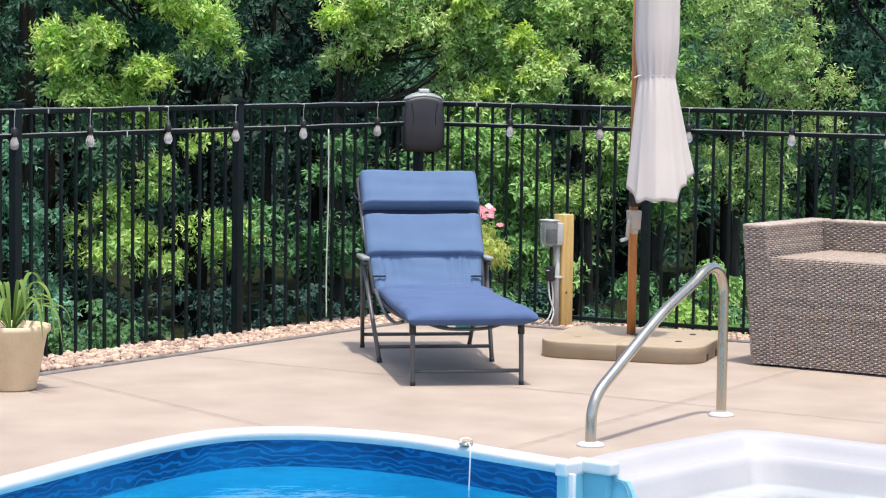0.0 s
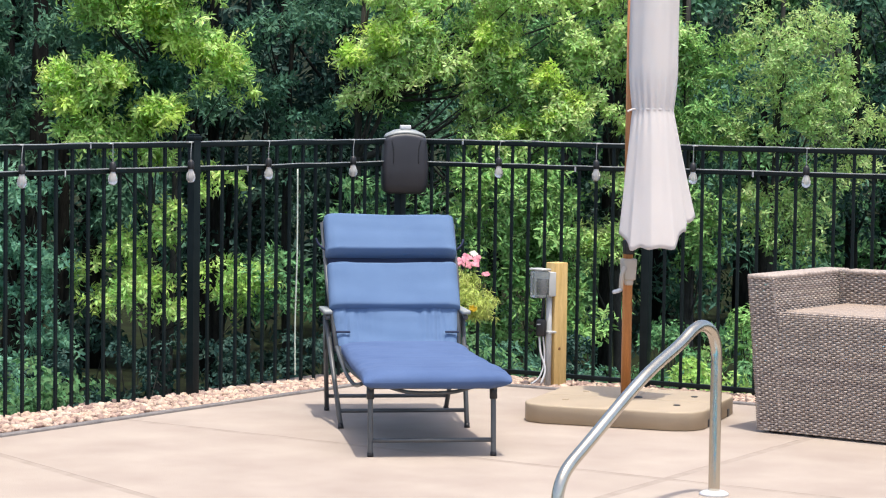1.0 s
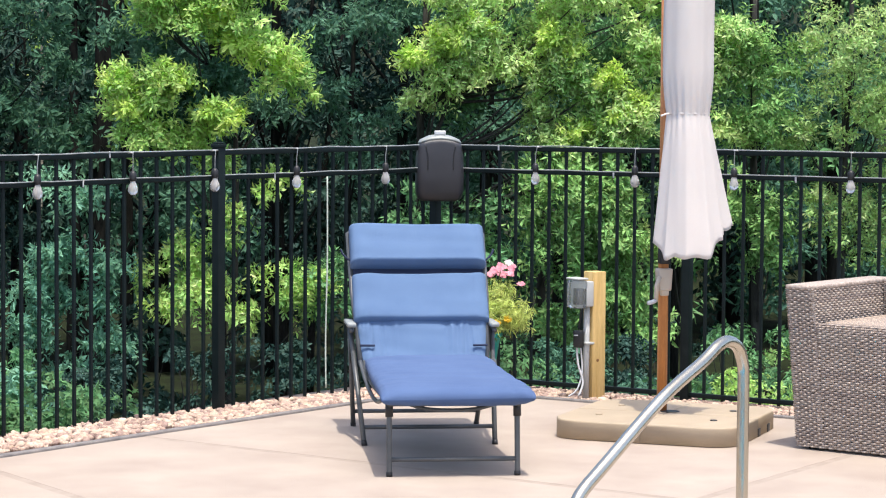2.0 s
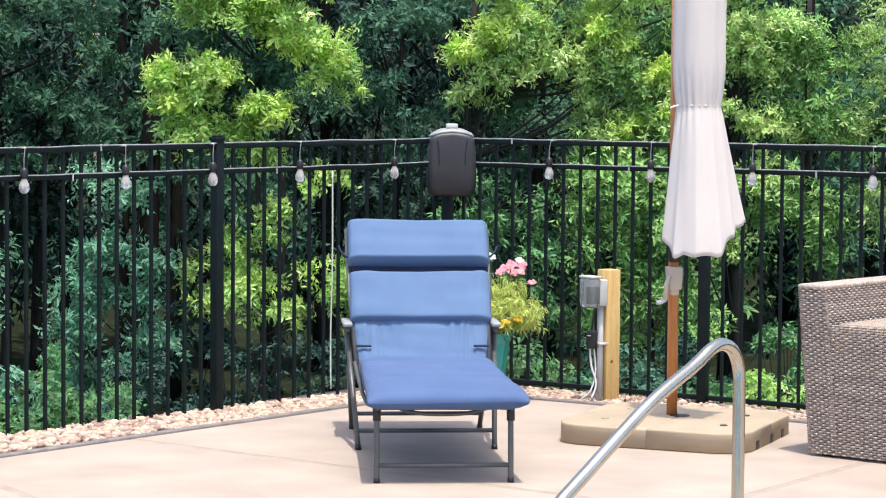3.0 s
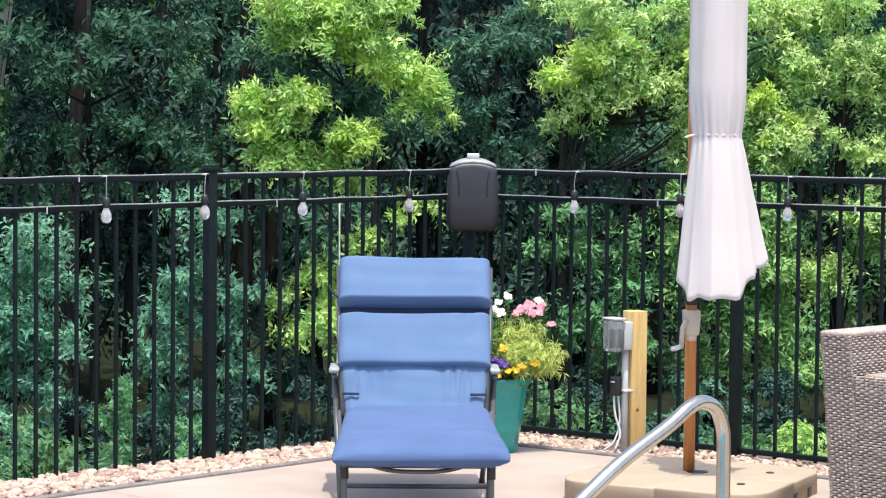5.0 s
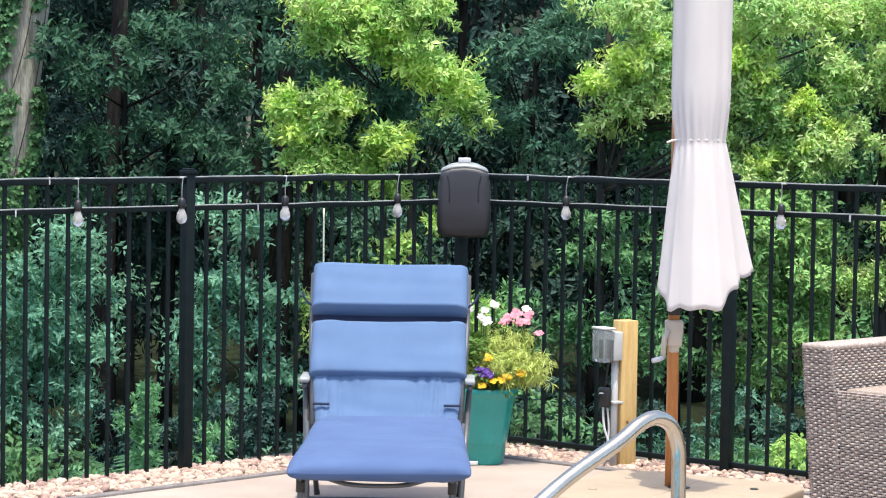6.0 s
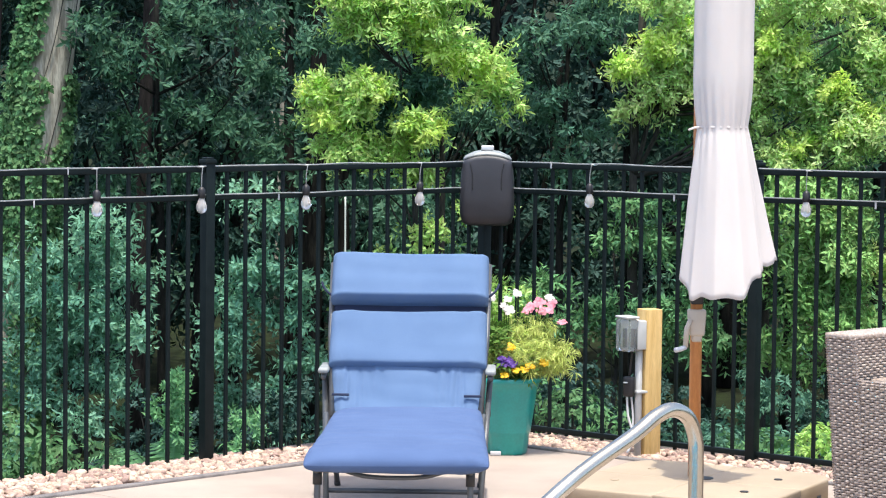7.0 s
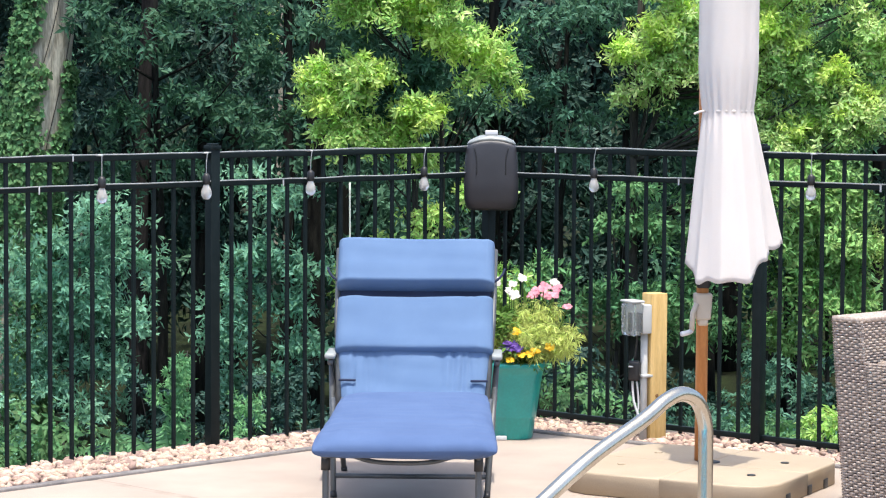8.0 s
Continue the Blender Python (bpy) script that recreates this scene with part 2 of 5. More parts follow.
def tube(bm, pts, radius, segs=10, radii=None):
    """A round bar along the points."""
    pts = [Vector(p) for p in pts]
    rings, side = [], None
    for i, p in enumerate(pts):
        d = (pts[min(i + 1, len(pts) - 1)] - pts[max(i - 1, 0)]).normalized()
        if side is None:
            side = d.orthogonal().normalized()
        side = (side - d * side.dot(d)).normalized()
        up = d.cross(side)
        r = radii[i] if radii else radius
        rings.append([bm.verts.new(p + (side * math.cos(a) + up * math.sin(a)) * r) for a in (math.tau * k / segs for k in range(segs))])
    for a, b in zip(rings, rings[1:]):
        for k in range(segs):
            bm.faces.new((a[k], a[(k + 1) % segs], b[(k + 1) % segs], b[k]))
    bm.faces.new(rings[0][::-1]), bm.faces.new(rings[-1])
    return bm


def bar(pts, radius, segs=10, radii=None):
    return tube(bmesh.new(), pts, radius, segs, radii)


def lathe(bm, profile, segs=24, wobble=None, cap=True):
    """A turned form: rows of (radius, height), radius shaped by wobble(angle, row)."""
    rings = []
    for i, (r, z) in enumerate(profile):
        ring = []
        for k in range(segs):
            a = math.tau * k / segs
            q = r * (wobble(a, i) if wobble else 1)
            ring.append(bm.verts.new((q * math.cos(a), q * math.sin(a), z)))
        rings.append(ring)
    for a, b in zip(rings, rings[1:]):
        for k in range(segs):
            bm.faces.new((a[k], a[(k + 1) % segs], b[(k + 1) % segs], b[k]))
    if cap:
        bm.faces.new(rings[0][::-1]), bm.faces.new(rings[-1])
    return bm


def moved(bm, by, rz=0.0):
    bmesh.ops.transform(bm, matrix=Matrix.Translation(by) @ Matrix.Rotation(radians(rz), 4, "Z"), verts=bm.verts)
    return bm


def prism(bm, outline, z0, z1, bevel=0.0):
    """An upright block over an outline."""
    lo = [bm.verts.new((x, y, z0)) for x, y in outline]
    hi = [bm.verts.new((x, y, z1)) for x, y in outline]
    n = len(outline)
    bm.faces.new(lo[::-1])
    top = bm.faces.new(hi)
    for k in range(n):
        bm.faces.new((lo[k], lo[(k + 1) % n], hi[(k + 1) % n], hi[k]))
    if bevel:
        bmesh.ops.bevel(bm, geom=list(top.edges), offset=bevel, segments=3, affect="EDGES", profile=0.6)
    return bm


def raw(name, verts, faces, material, parent=None, label="", smooth=False):
    """A mesh from arrays of one face size."""
    verts, faces = np.asarray(verts, np.float32), np.asarray(faces, np.int32)
    me = bpy.data.meshes.new(name)
    me.vertices.add(len(verts))
    me.vertices.foreach_set("co", verts.ravel())
    size = faces.shape[1]
    me.loops.add(faces.size)
    me.loops.foreach_set("vertex_index", faces.ravel())
    me.polygons.add(len(faces))
    me.polygons.foreach_set("loop_start", np.arange(0, faces.size, size, dtype=np.int32))
    me.update(calc_edges=True)
    if smooth:
        me.shade_smooth()
    me.materials.append(material)
    ob = new(name, me)
    ob.parent = parent
    if label:
        ob["label"] = label
    return ob


def leaf_arrays(rng, tips, ways, per, length, width, spread=0.4, droop=0.2, rise=0.6, ahead=(0.0, 0.5), flat=0.0):
    """Whorls of folded leaves: at each tip a star of leaves round its axis."""
    n = len(tips) * per
    ax = ways / (np.linalg.norm(ways, axis=1, keepdims=True) + 1e-9) + rng.normal(0, spread, (len(tips), 3)) + [0, 0, rise]
    ax /= np.linalg.norm(ax, axis=1, keepdims=True) + 1e-9
    u = np.cross(ax, rng.normal(0, 1, (len(tips), 3)))
    u /= np.linalg.norm(u, axis=1, keepdims=True) + 1e-9
    v = np.cross(ax, u)
    ax, u, v = (np.repeat(q, per, 0) for q in (ax, u, v))
    th = (np.tile(np.arange(per), len(tips)) * math.tau / per + rng.normal(0, 0.35, n))[:, None]
    way = np.cos(th) * u + np.sin(th) * v + ax * rng.uniform(*ahead, (n, 1))
    way[:, 2] -= droop
    way /= np.linalg.norm(way, axis=1, keepdims=True) + 1e-9
    side = np.cross(way, ax + rng.normal(0, 0.25, (n, 3)) + [0, 0, flat])
    side /= np.linalg.norm(side, axis=1, keepdims=True) + 1e-9
    nor = np.cross(side, way)
    base = np.repeat(tips, per, 0) + way * length * 0.12 + rng.normal(0, length * 0.10, (n, 3))
    ln = length * rng.uniform(0.65, 1.25, (n, 1))
    wd = width * rng.uniform(0.7, 1.2, (n, 1))
    b = base + way * ln * 0.45 + side * wd * 0.5 + nor * wd * 0.10
    c = base + way * ln - nor * ln * 0.14
    d = base + way * ln * 0.45 - side * wd * 0.5 + nor * wd * 0.10
    verts = np.stack([base, b, c, d], 1).reshape(-1, 3)
    i = np.arange(n)[:, None] * 4
    f = np.concatenate([i + [0, 1, 2], i + [0, 2, 3]], 1).reshape(-1, 3)
    return verts, f


def clumps(rng, centres, radii, per):
    """Tips on the upper and outer side of flattened clumps, with their outward ways."""
    tips, ways = [], []
    for c, r in zip(centres, radii):
        d = rng.normal(0, 1, (per, 3))
        d[:, 2] = np.abs(d[:, 2]) - 0.25
        d /= np.linalg.norm(d, axis=1, keepdims=True)
        q = np.asarray(r) * np.array([1.05, 1.05, 0.74]) * rng.uniform(0.75, 1.25, 3)
        tips.append(np.asarray(c) + d * q * rng.uniform(0.45, 1.08, (per, 1)) ** 0.6)
        ways.append(d * [1, 1, 0.5])
    return np.concatenate(tips), np.concatenate(ways)


def sprays(rng, centres, radii, per, nodes=5):
    """Leafy twigs growing outward from each clump: the nodes along them, with the twig's way at each."""
    tips, ways = [], []
    for c, r in zip(centres, radii):
        d = rng.normal(0, 1, (per, 3)) * [1, 1, 0.75] + [0, -0.25, 0.2]
        d /= np.linalg.norm(d, axis=1, keepdims=True)
        lean = rng.normal(0, 0.35, 3) * [1, 1, 0.4]
        way = d + lean + rng.normal(0, 0.3, (per, 3))
        way /= np.linalg.norm(way, axis=1, keepdims=True)
        a = np.asarray(c) + d * r * [1, 1, 0.55] * rng.uniform(0.1, 0.75, (per, 1))
        long = r * rng.uniform(0.5, 1.25, (per, 1))
        for t in np.linspace(0.15, 1.0, nodes):
            tips.append(a + way * long * t - np.array([0, 0, 0.22]) * long * t * t)
            ways.append(way - np.array([0, 0, 0.44 * t]))
    return np.concatenate(tips), np.concatenate(ways)


# setting: numbers of the plan
FENCE_L = Vector((-0.70, 2.43))
LEFT = Vector((math.cos(radians(42.3)), math.sin(radians(42.3))))
CORNER = FENCE_L + 1.83 * LEFT
RIGHT = Vector((math.cos(radians(-39.2)), math.sin(radians(-39.2))))
IN_L, IN_R = Vector((LEFT.y, -LEFT.x)), Vector((RIGHT.y, -RIGHT.x))
if IN_R.y > 0:
    IN_R = -IN_R


def on_left(s, off=0.0):
    p = FENCE_L + LEFT * s + IN_L * off
    return p


def on_right(s, off=0.0):
    return CORNER + RIGHT * s + IN_R * off


def meet(p, d, q, e):
    det = d.x * -e.y + e.x * d.y
    w = q - p
    s = (w.x * -e.y + e.x * w.y) / det
    return p + d * s


EDGE_DIR_L = Vector((math.cos(radians(45.5)), math.sin(radians(45.5))))
EDGE_L, EDGE_R = Vector((-0.565, 1.933)), on_right(0.9, 0.40)
EDGE_C = meet(EDGE_L, EDGE_DIR_L, EDGE_R, RIGHT)
EDGE_L_END, EDGE_R_END = EDGE_C - EDGE_DIR_L * 9.5, EDGE_C + RIGHT * 9.0

POOL = curve([(0.262, -2.405), (0.03, -2.08), (-0.335, -1.60), (-0.82, -1.345), (-1.33, -1.50), (-2.04, -2.39), (-2.75, -3.5),
              (-2.9, -4.8), (-2.2, -5.9), (-0.7, -6.3), (0.9, -6.1), (1.9, -5.2), (1.95, -4.2)], 8)
STEPS = curve([(2.05, -3.1), (2.17, -2.62), (1.72, -2.162), (1.41, -1.81), (1.30, -1.712), (1.19, -1.672), (1.08, -1.742), (0.84, -1.914), (0.51, -2.17), (0.272, -2.385)], 5)
BASIN = [Vector((p[0], p[1])) for p in POOL + STEPS[:-1]]

# ground: one sheet to the horizon, sinking behind the fence and hollow under the pool
def ground_height(x, y):
    p = Vector((x, y))
    out = max(-(p - FENCE_L).dot(IN_L), -(p - CORNER).dot(IN_R))
    z = -0.12
    if out > 0.15:
        z -= 1.5 * (1 - math.exp(-(out - 0.15) / 2.2)) + 0.08 * noise.noise((x * 0.6, y * 0.6, 0))
        z -= 0.11 * min(out, 17.0)
        if out > 26:
            z += (out - 26) * 0.10
    if -3.6 < x < 2.9 and -7.0 < y < -1.0:
        z = -2.4
    return z


def axis(lo, hi, fine_lo, fine_hi, step):
    a = list(np.arange(fine_lo, fine_hi + 1e-6, step))
    s, v = step, fine_hi
    while v < hi:
        s *= 1.35
        v += s
        a.append(v)
    s, v = step, fine_lo
    while v > lo:
        s *= 1.35
        v -= s
        a.insert(0, v)
    return a


gx, gy = axis(-900, 900, -9, 9, 0.4), axis(-300, 1500, -8, 22, 0.4)
gv = [(x, y, ground_height(x, y)) for y in gy for x in gx]
gf = [(j * len(gx) + i, j * len(gx) + i + 1, (j + 1) * len(gx) + i + 1, (j + 1) * len(gx) + i) for j in range(len(gy) - 1) for i in range(len(gx) - 1)]
tagged(raw("ground", gv, gf, SOIL, smooth=True), "leafy woodland soil sloping down behind the fence, shade in its colour", "ground", kind="structure")

# pavement: concrete slabs with tooled joints round the pool
bm = bmesh.new()
outer = [EDGE_C, EDGE_R_END, Vector((9, -14)), Vector((-9.5, -14)), EDGE_L_END]
loops = []
for ring in (outer, BASIN):
    vs = [bm.verts.new((p.x, p.y, 0)) for p in ring]
    loops += [bm.edges.new((a, b)) for a, b in zip(vs, vs[1:] + vs[:1])]
bmesh.ops.triangle_fill(bm, edges=loops, use_beauty=True, normal=(0, 0, 1))
for f in list(bm.faces):
    c = f.calc_center_median()
    inside = False
    for a, b in zip(BASIN, BASIN[1:] + BASIN[:1]):
        if (a.y > c.y) != (b.y > c.y) and c.x < (b.x - a.x) * (c.y - a.y) / (b.y - a.y) + a.x:
            inside = not inside
    if inside:
        bm.faces.remove(f)
sub_me = bpy.data.meshes.new("sub_base")
bm.to_mesh(sub_me)
sub_me.materials.append(JOINT)
JOINTS = [((1.18, -0.76), 48.5), ((1.18, -0.76), -43.0), ((-1.05, -1.10), -63.0), ((-2.6, 0.2), 48.5)]
for (jx, jy), ang in JOINTS:
    no = Vector((-math.sin(radians(ang)), math.cos(radians(ang)), 0))
    for k in (-1, 1):
        bmesh.ops.bisect_plane(bm, geom=list(bm.verts) + list(bm.edges) + list(bm.faces), plane_co=Vector((jx, jy, 0)) + no * 0.024 * k, plane_no=no)
    bmesh.ops.delete(bm, geom=[f for f in bm.faces if abs((f.calc_center_median() - Vector((jx, jy, 0))).dot(no)) < 0.0238], context="FACES")
pavement = thing("pavement", pose(0, 0, 0), "pale pinkish beige concrete pool deck with tooled joints", "pavement", kind="structure")
sub_base = new("sub_base", sub_me)
sub_base.parent, sub_base.location.z = pavement, -0.0008
todo = set(bm.faces)
while todo:
    heap, island = [todo.pop()], []
    while heap:
        f = heap.pop()
        island.append(f)
        for e in f.edges:
            for g in e.link_faces:
                if g in todo:
                    todo.remove(g)
                    heap.append(g)
    if sum(f.calc_area() for f in island) < 0.02:
        continue
    sb, seen = bmesh.new(), {}
    for f in island:
        for v in f.verts:
            if v not in seen:
                seen[v] = sb.verts.new(v.co)
        sb.faces.new([seen[v] for v in f.verts])
    bmesh.ops.dissolve_limit(sb, angle_limit=0.01, verts=sb.verts, edges=sb.edges)
    bmesh.ops.solidify(sb, geom=list(sb.faces), thickness=0.10)
    zs = max(v.co.z for v in sb.verts)
    for v in sb.verts:
        v.co.z -= zs
    bmesh.ops.recalc_face_normals(sb, faces=sb.faces)
    part("slab", sb, CONCRETE, pavement, smooth=False)
bm.free()

# edging boards along the gravel
def strip(bm, a, b, z0, z1, wide, inward, bevel=0.006):
    d = (b - a)
    c = (a + b) / 2 - inward * wide / 2
    box(bm, (c.x, c.y, (z0 + z1) / 2), (d.length, wide, z1 - z0), bevel, math.degrees(math.atan2(d.y, d.x)))
    return bm


EIN_L = Vector((EDGE_DIR_L.y, -EDGE_DIR_L.x))
edging = thing("edging", pose(0, 0, 0), "weathered dark grey edging board between concrete and gravel", "edging", kind="structure")
for a, b, inward in ((EDGE_L_END, EDGE_C, EIN_L), (EDGE_C, EDGE_R_END, IN_R)):
    part("board", strip(bmesh.new(), a, b, -0.11, 0.012, 0.055, inward), EDGING, edging)

# gravel bed under and before the fence
bm = bmesh.new()
for a, b, inward, o in ((EDGE_L_END, EDGE_C, EIN_L, -0.055), (EDGE_C, EDGE_R_END, IN_R, -0.055)):
    strip(bm, a + inward * o, b + inward * o, -0.11, -0.022, 0.62, inward, 0.0)
tagged(mesh_ob("gravel_bed", bm, GRIT), "tan grit bed under the gravel and fence", "gravel bed", kind="structure")


def pebble(rng):
    bm = bmesh.new()
    for _ in range(15):
        d = rng.normal(0, 1, 3)
        d /= np.linalg.norm(d)
        bm.verts.new(d * [1.0, 0.78, 0.6])
    out = bmesh.ops.convex_hull(bm, input=bm.verts)
    bmesh.ops.delete(bm, geom=[g for g in out["geom_interior"] if isinstance(g, bmesh.types.BMVert)], context="VERTS")
    return bm


rng = np.random.default_rng(4)
kinds = []
for _ in range(9):
    bm = pebble(rng)
    me = bpy.data.meshes.new("stone")
    bm.to_mesh(me)
    me.shade_smooth()
    me.materials.append(STONE)
    kinds.append((me, np.array([v.co[:] for v in bm.verts]), [[v.index for v in f.verts] for f in bm.faces]))
    bm.free()
gravel = thing("gravel", pose(0, 0, 0), "pinkish tan river stones heaped along the black fence", "gravel", kind="structure")
jv, jf, count = [], [], 0
for side, lo, hi, total in (("l", -3.2, 1.75, 3600), ("r", 0.1, 4.6, 3000)):
    for k in range(total):
        s = rng.uniform(lo, hi)
        off = rng.uniform(-0.06 if side == "l" else -0.08, 0.36)
        p = on_left(s, off) if side == "l" else on_right(s, off)
        line = (p - EDGE_L).dot(EIN_L) if side == "l" else (p - EDGE_R).dot(IN_R)
        if line > -0.075:
            continue
        r = rng.uniform(0.013, 0.031) * (1.35 if rng.random() < 0.12 else 1)
        heap = 0.012 * math.exp(-((off - 0.08) / 0.14) ** 2) * (0.6 + 0.8 * noise.noise((s * 1.7, 3.0 if side == "l" else 9.0, 0)))
        z = -0.014 + heap * rng.uniform(0.3, 1.3) + r * 0.2
        m = Matrix.LocRotScale((p.x, p.y, z), Euler((rng.uniform(-0.5, 0.5), rng.uniform(-0.5, 0.5), rng.uniform(0, 6.28))), Vector((r, r, r)))
        me, vv, ff = kinds[k % 9]
        near = (-0.9 < s < 0.5) if side == "l" else (0.5 < s < 1.6)
        if near and count < 300 and off > 0.0:
            st = new("stone", me)
            st.parent, st.matrix_basis = gravel, m
            count += 1
        else:
            a = np.array(m)
            o = len(jv)
            jv.extend((vv @ a[:3, :3].T + a[:3, 3]).tolist())
            jf.extend([[i + o for i in f] for f in ff])
jm = bpy.data.meshes.new("stones")
jm.from_pydata(jv, [], jf)
jm.shade_smooth()
jm.materials.append(STONES)
stones = new("stones", jm)
stones.parent = gravel
stones["kind"] = "stuff"

# fence: black posts, rails and pickets
POST_H, TOP_Z, MID_Z, LOW_Z = 1.457, 1.429, 1.294, 0.045
picket_me = bpy.data.meshes.new("picket")
bm = blk((0, 0, 0.72), (0.016, 0.016, 1.40), 0.0015)
bm.to_mesh(picket_me), bm.free()
picket_me.materials.append(BLACK)


def fall(at, s):
    """The fence runs gently downhill from its corner."""
    return 0.0125 * (s - 1.83) if at is on_left else -0.0045 * s


def fence_run(at, way, inward, posts, label):
    f = thing("fence", pose(0, 0, 0), label, "fence", kind="structure")
    ang = math.degrees(math.atan2(way.y, way.x))
    for s in posts:
        if s is posts[0] and at is on_right:
            continue
        p, dz = at(s), fall(at, s)
        post = part("post", blk((p.x, p.y, dz + POST_H / 2 - 0.04), (0.052, 0.052, POST_H + 0.08), 0.003, ang), BLACK, f)
        part("cap", box(blk((p.x, p.y, dz + POST_H + 0.010), (0.062, 0.062, 0.02), 0.003, ang), (p.x, p.y, dz + POST_H + 0.024), (0.044, 0.044, 0.012), 0.004, ang), BLACK, post)
    for a, b in zip(posts, posts[1:]):
        pa, pb = at(a + 0.026), at(b - 0.026)
        for z, h in ((TOP_Z, 0.027), (MID_Z, 0.027), (LOW_Z if at is on_right else -0.03, 0.027)):
            c = (pa + pb) / 2
            slope = math.atan2(fall(at, b) - fall(at, a), b - a)
            tilt = Matrix.Translation((c.x, c.y, z + fall(at, (a + b) / 2))) @ Matrix.Rotation(radians(ang), 4, "Z") @ Matrix.Rotation(-slope, 4, "Y")
            part("rail", blk((0, 0, 0), ((pb - pa).length, 0.026, h), 0.003, 0, tilt), BLACK, f)
        n = round((b - a) / 0.1127)
        for k in range(1, n):
            p = at(a + (b - a) * k / n)
            o = new("picket", picket_me)
            o.parent, o.matrix_basis = f, pose(p.x, p.y, fall(at, a + (b - a) * k / n), 0, 0, ang)
    return f


fence_run(on_left, LEFT, IN_L, [-5.49, -3.66, -1.83, 0.0, 1.83], "black aluminium picket fence with square posts and flat caps")
fence_run(on_right, RIGHT, IN_R, [0.0, 1.69, 3.52, 5.35, 7.18], "black aluminium picket fence with three rails beside the sofa")

# pool: coping, liner wall, floor, water, white steps
def ring_sweep(pts, profile, closed=False):
    """Profile rows (outward, height) carried along a level line."""
    bm = bmesh.new()
    rows = []
    n = len(pts)
    for i, p in enumerate(pts):
        a = pts[(i - 1) % n] if closed or i else p
        b = pts[(i + 1) % n] if closed or i < n - 1 else p
        d = Vector((b[0] - a[0], b[1] - a[1])).normalized()
        nrm = Vector((-d.y, d.x))
        rows.append([bm.verts.new((p[0] + nrm.x * o, p[1] + nrm.y * o, z)) for o, z in profile])
    for i in range(n if closed else n - 1):
        a, b = rows[i], rows[(i + 1) % n]
        for k in range(len(profile) - 1):
            bm.faces.new((a[k], b[k], b[k + 1], a[k + 1]))
    bmesh.ops.recalc_face_normals(bm, faces=bm.faces)
    return bm


def wave_liner():
    """Blue vinyl printed with bands of wavy light and dark."""
    m = mat("wave_liner", 0.35, colors=((0.001, 0.048, 0.155), (0.002, 0.090, 0.255)), scale=3, spec=0.2, spread=(0.4, 0.6), stretch=(1, 1, 2.2))
    n, l = m.node_tree.nodes, m.node_tree.links
    w, r, x = n.new("ShaderNodeTexWave"), n.new("ShaderNodeValToRGB"), n.new("ShaderNodeMixRGB")
    w.bands_direction = "Z"
    w.inputs["Scale"].default_value, w.inputs["Distortion"].default_value = 5.2, 12.0
    w.inputs["Detail"].default_value, w.inputs["Detail Scale"].default_value = 2.0, 1.3
    l.new(n["Mapping"].outputs[0], w.inputs["Vector"]), l.new(w.outputs["Fac"], r.inputs["Fac"])
    r.color_ramp.elements[0].position, r.color_ramp.elements[1].position = 0.55, 1.0
    b = n["Principled BSDF"]
    base = b.inputs["Base Color"].links[0].from_socket
    x.inputs["Color2"].default_value = (0.003, 0.145, 0.37, 1)
    l.new(r.outputs["Color"], x.inputs["Fac"]), l.new(base, x.inputs["Color1"]), l.new(x.outputs["Color"], b.inputs["Base Color"])
    return m


pool = thing("pool", pose(0, 0, 0), "freeform swimming pool with white coping and blue wave liner", "pool", kind="structure")
bead = [(-0.005, -0.05), (0.0, 0.002), (-0.012, 0.008), (-0.075, 0.009), (-0.095, 0.004), (-0.104, -0.010), (-0.100, -0.03), (-0.085, -0.048)]
P2 = [(p[0], p[1]) for p in POOL]
S2 = [(p[0], p[1]) for p in STEPS]
part("coping", ring_sweep(P2, [(-o, z) for o, z in bead]), WHITE, pool, "white bullnose coping")
part("liner_band", ring_sweep(P2, [(0.09, -0.02), (0.09, -0.185)]), wave_liner(), pool, "deep blue wave-patterned liner border")
part("liner_wall", ring_sweep(P2, [(0.092, -0.182), (0.092, -1.15)]), LINER_FLOOR, pool, "bright blue liner wall under water")
inner = [Vector((p.x, p.y)) for p in BASIN]
bm = bmesh.new()
bm.faces.new([bm.verts.new((p.x, p.y, -1.12)) for p in inner])
bmesh.ops.triangulate(bm, faces=bm.faces)
part("pool_floor", bm, LINER_FLOOR, pool, "pale blue liner floor", smooth=False)
WATER = bpy.data.materials.new("pool_water")
WATER.use_nodes = True
nt = WATER.node_tree
b = nt.nodes["Principled BSDF"]
b.inputs["Base Color"].default_value = (0.86, 0.97, 1.0, 1)
b.inputs["Roughness"].default_value, b.inputs["Transmission Weight"].default_value, b.inputs["IOR"].default_value = 0.02, 1.0, 1.33
wt, wb = nt.nodes.new("ShaderNodeTexNoise"), nt.nodes.new("ShaderNodeBump")
wt.inputs["Scale"].default_value, wt.inputs["Detail"].default_value = 6.0, 3
wb.inputs["Strength"].default_value, wb.inputs["Distance"].default_value = 0.22, 0.03
tcw = nt.nodes.new("ShaderNodeTexCoord")
nt.links.new(tcw.outputs["Object"], wt.inputs["Vector"])
nt.links.new(wt.outputs["Fac"], wb.inputs["Height"]), nt.links.new(wb.outputs[0], b.inputs["Normal"])
bm = bmesh.new()
bm.faces.new([bm.verts.new((p.x, p.y, -0.16)) for p in inner])
bmesh.ops.triangulate(bm, faces=bm.faces)
water = mesh_ob("water", bm, WATER)
water.visible_shadow = False
tagged(water, "clear rippled blue pool water", "water", kind="structure")

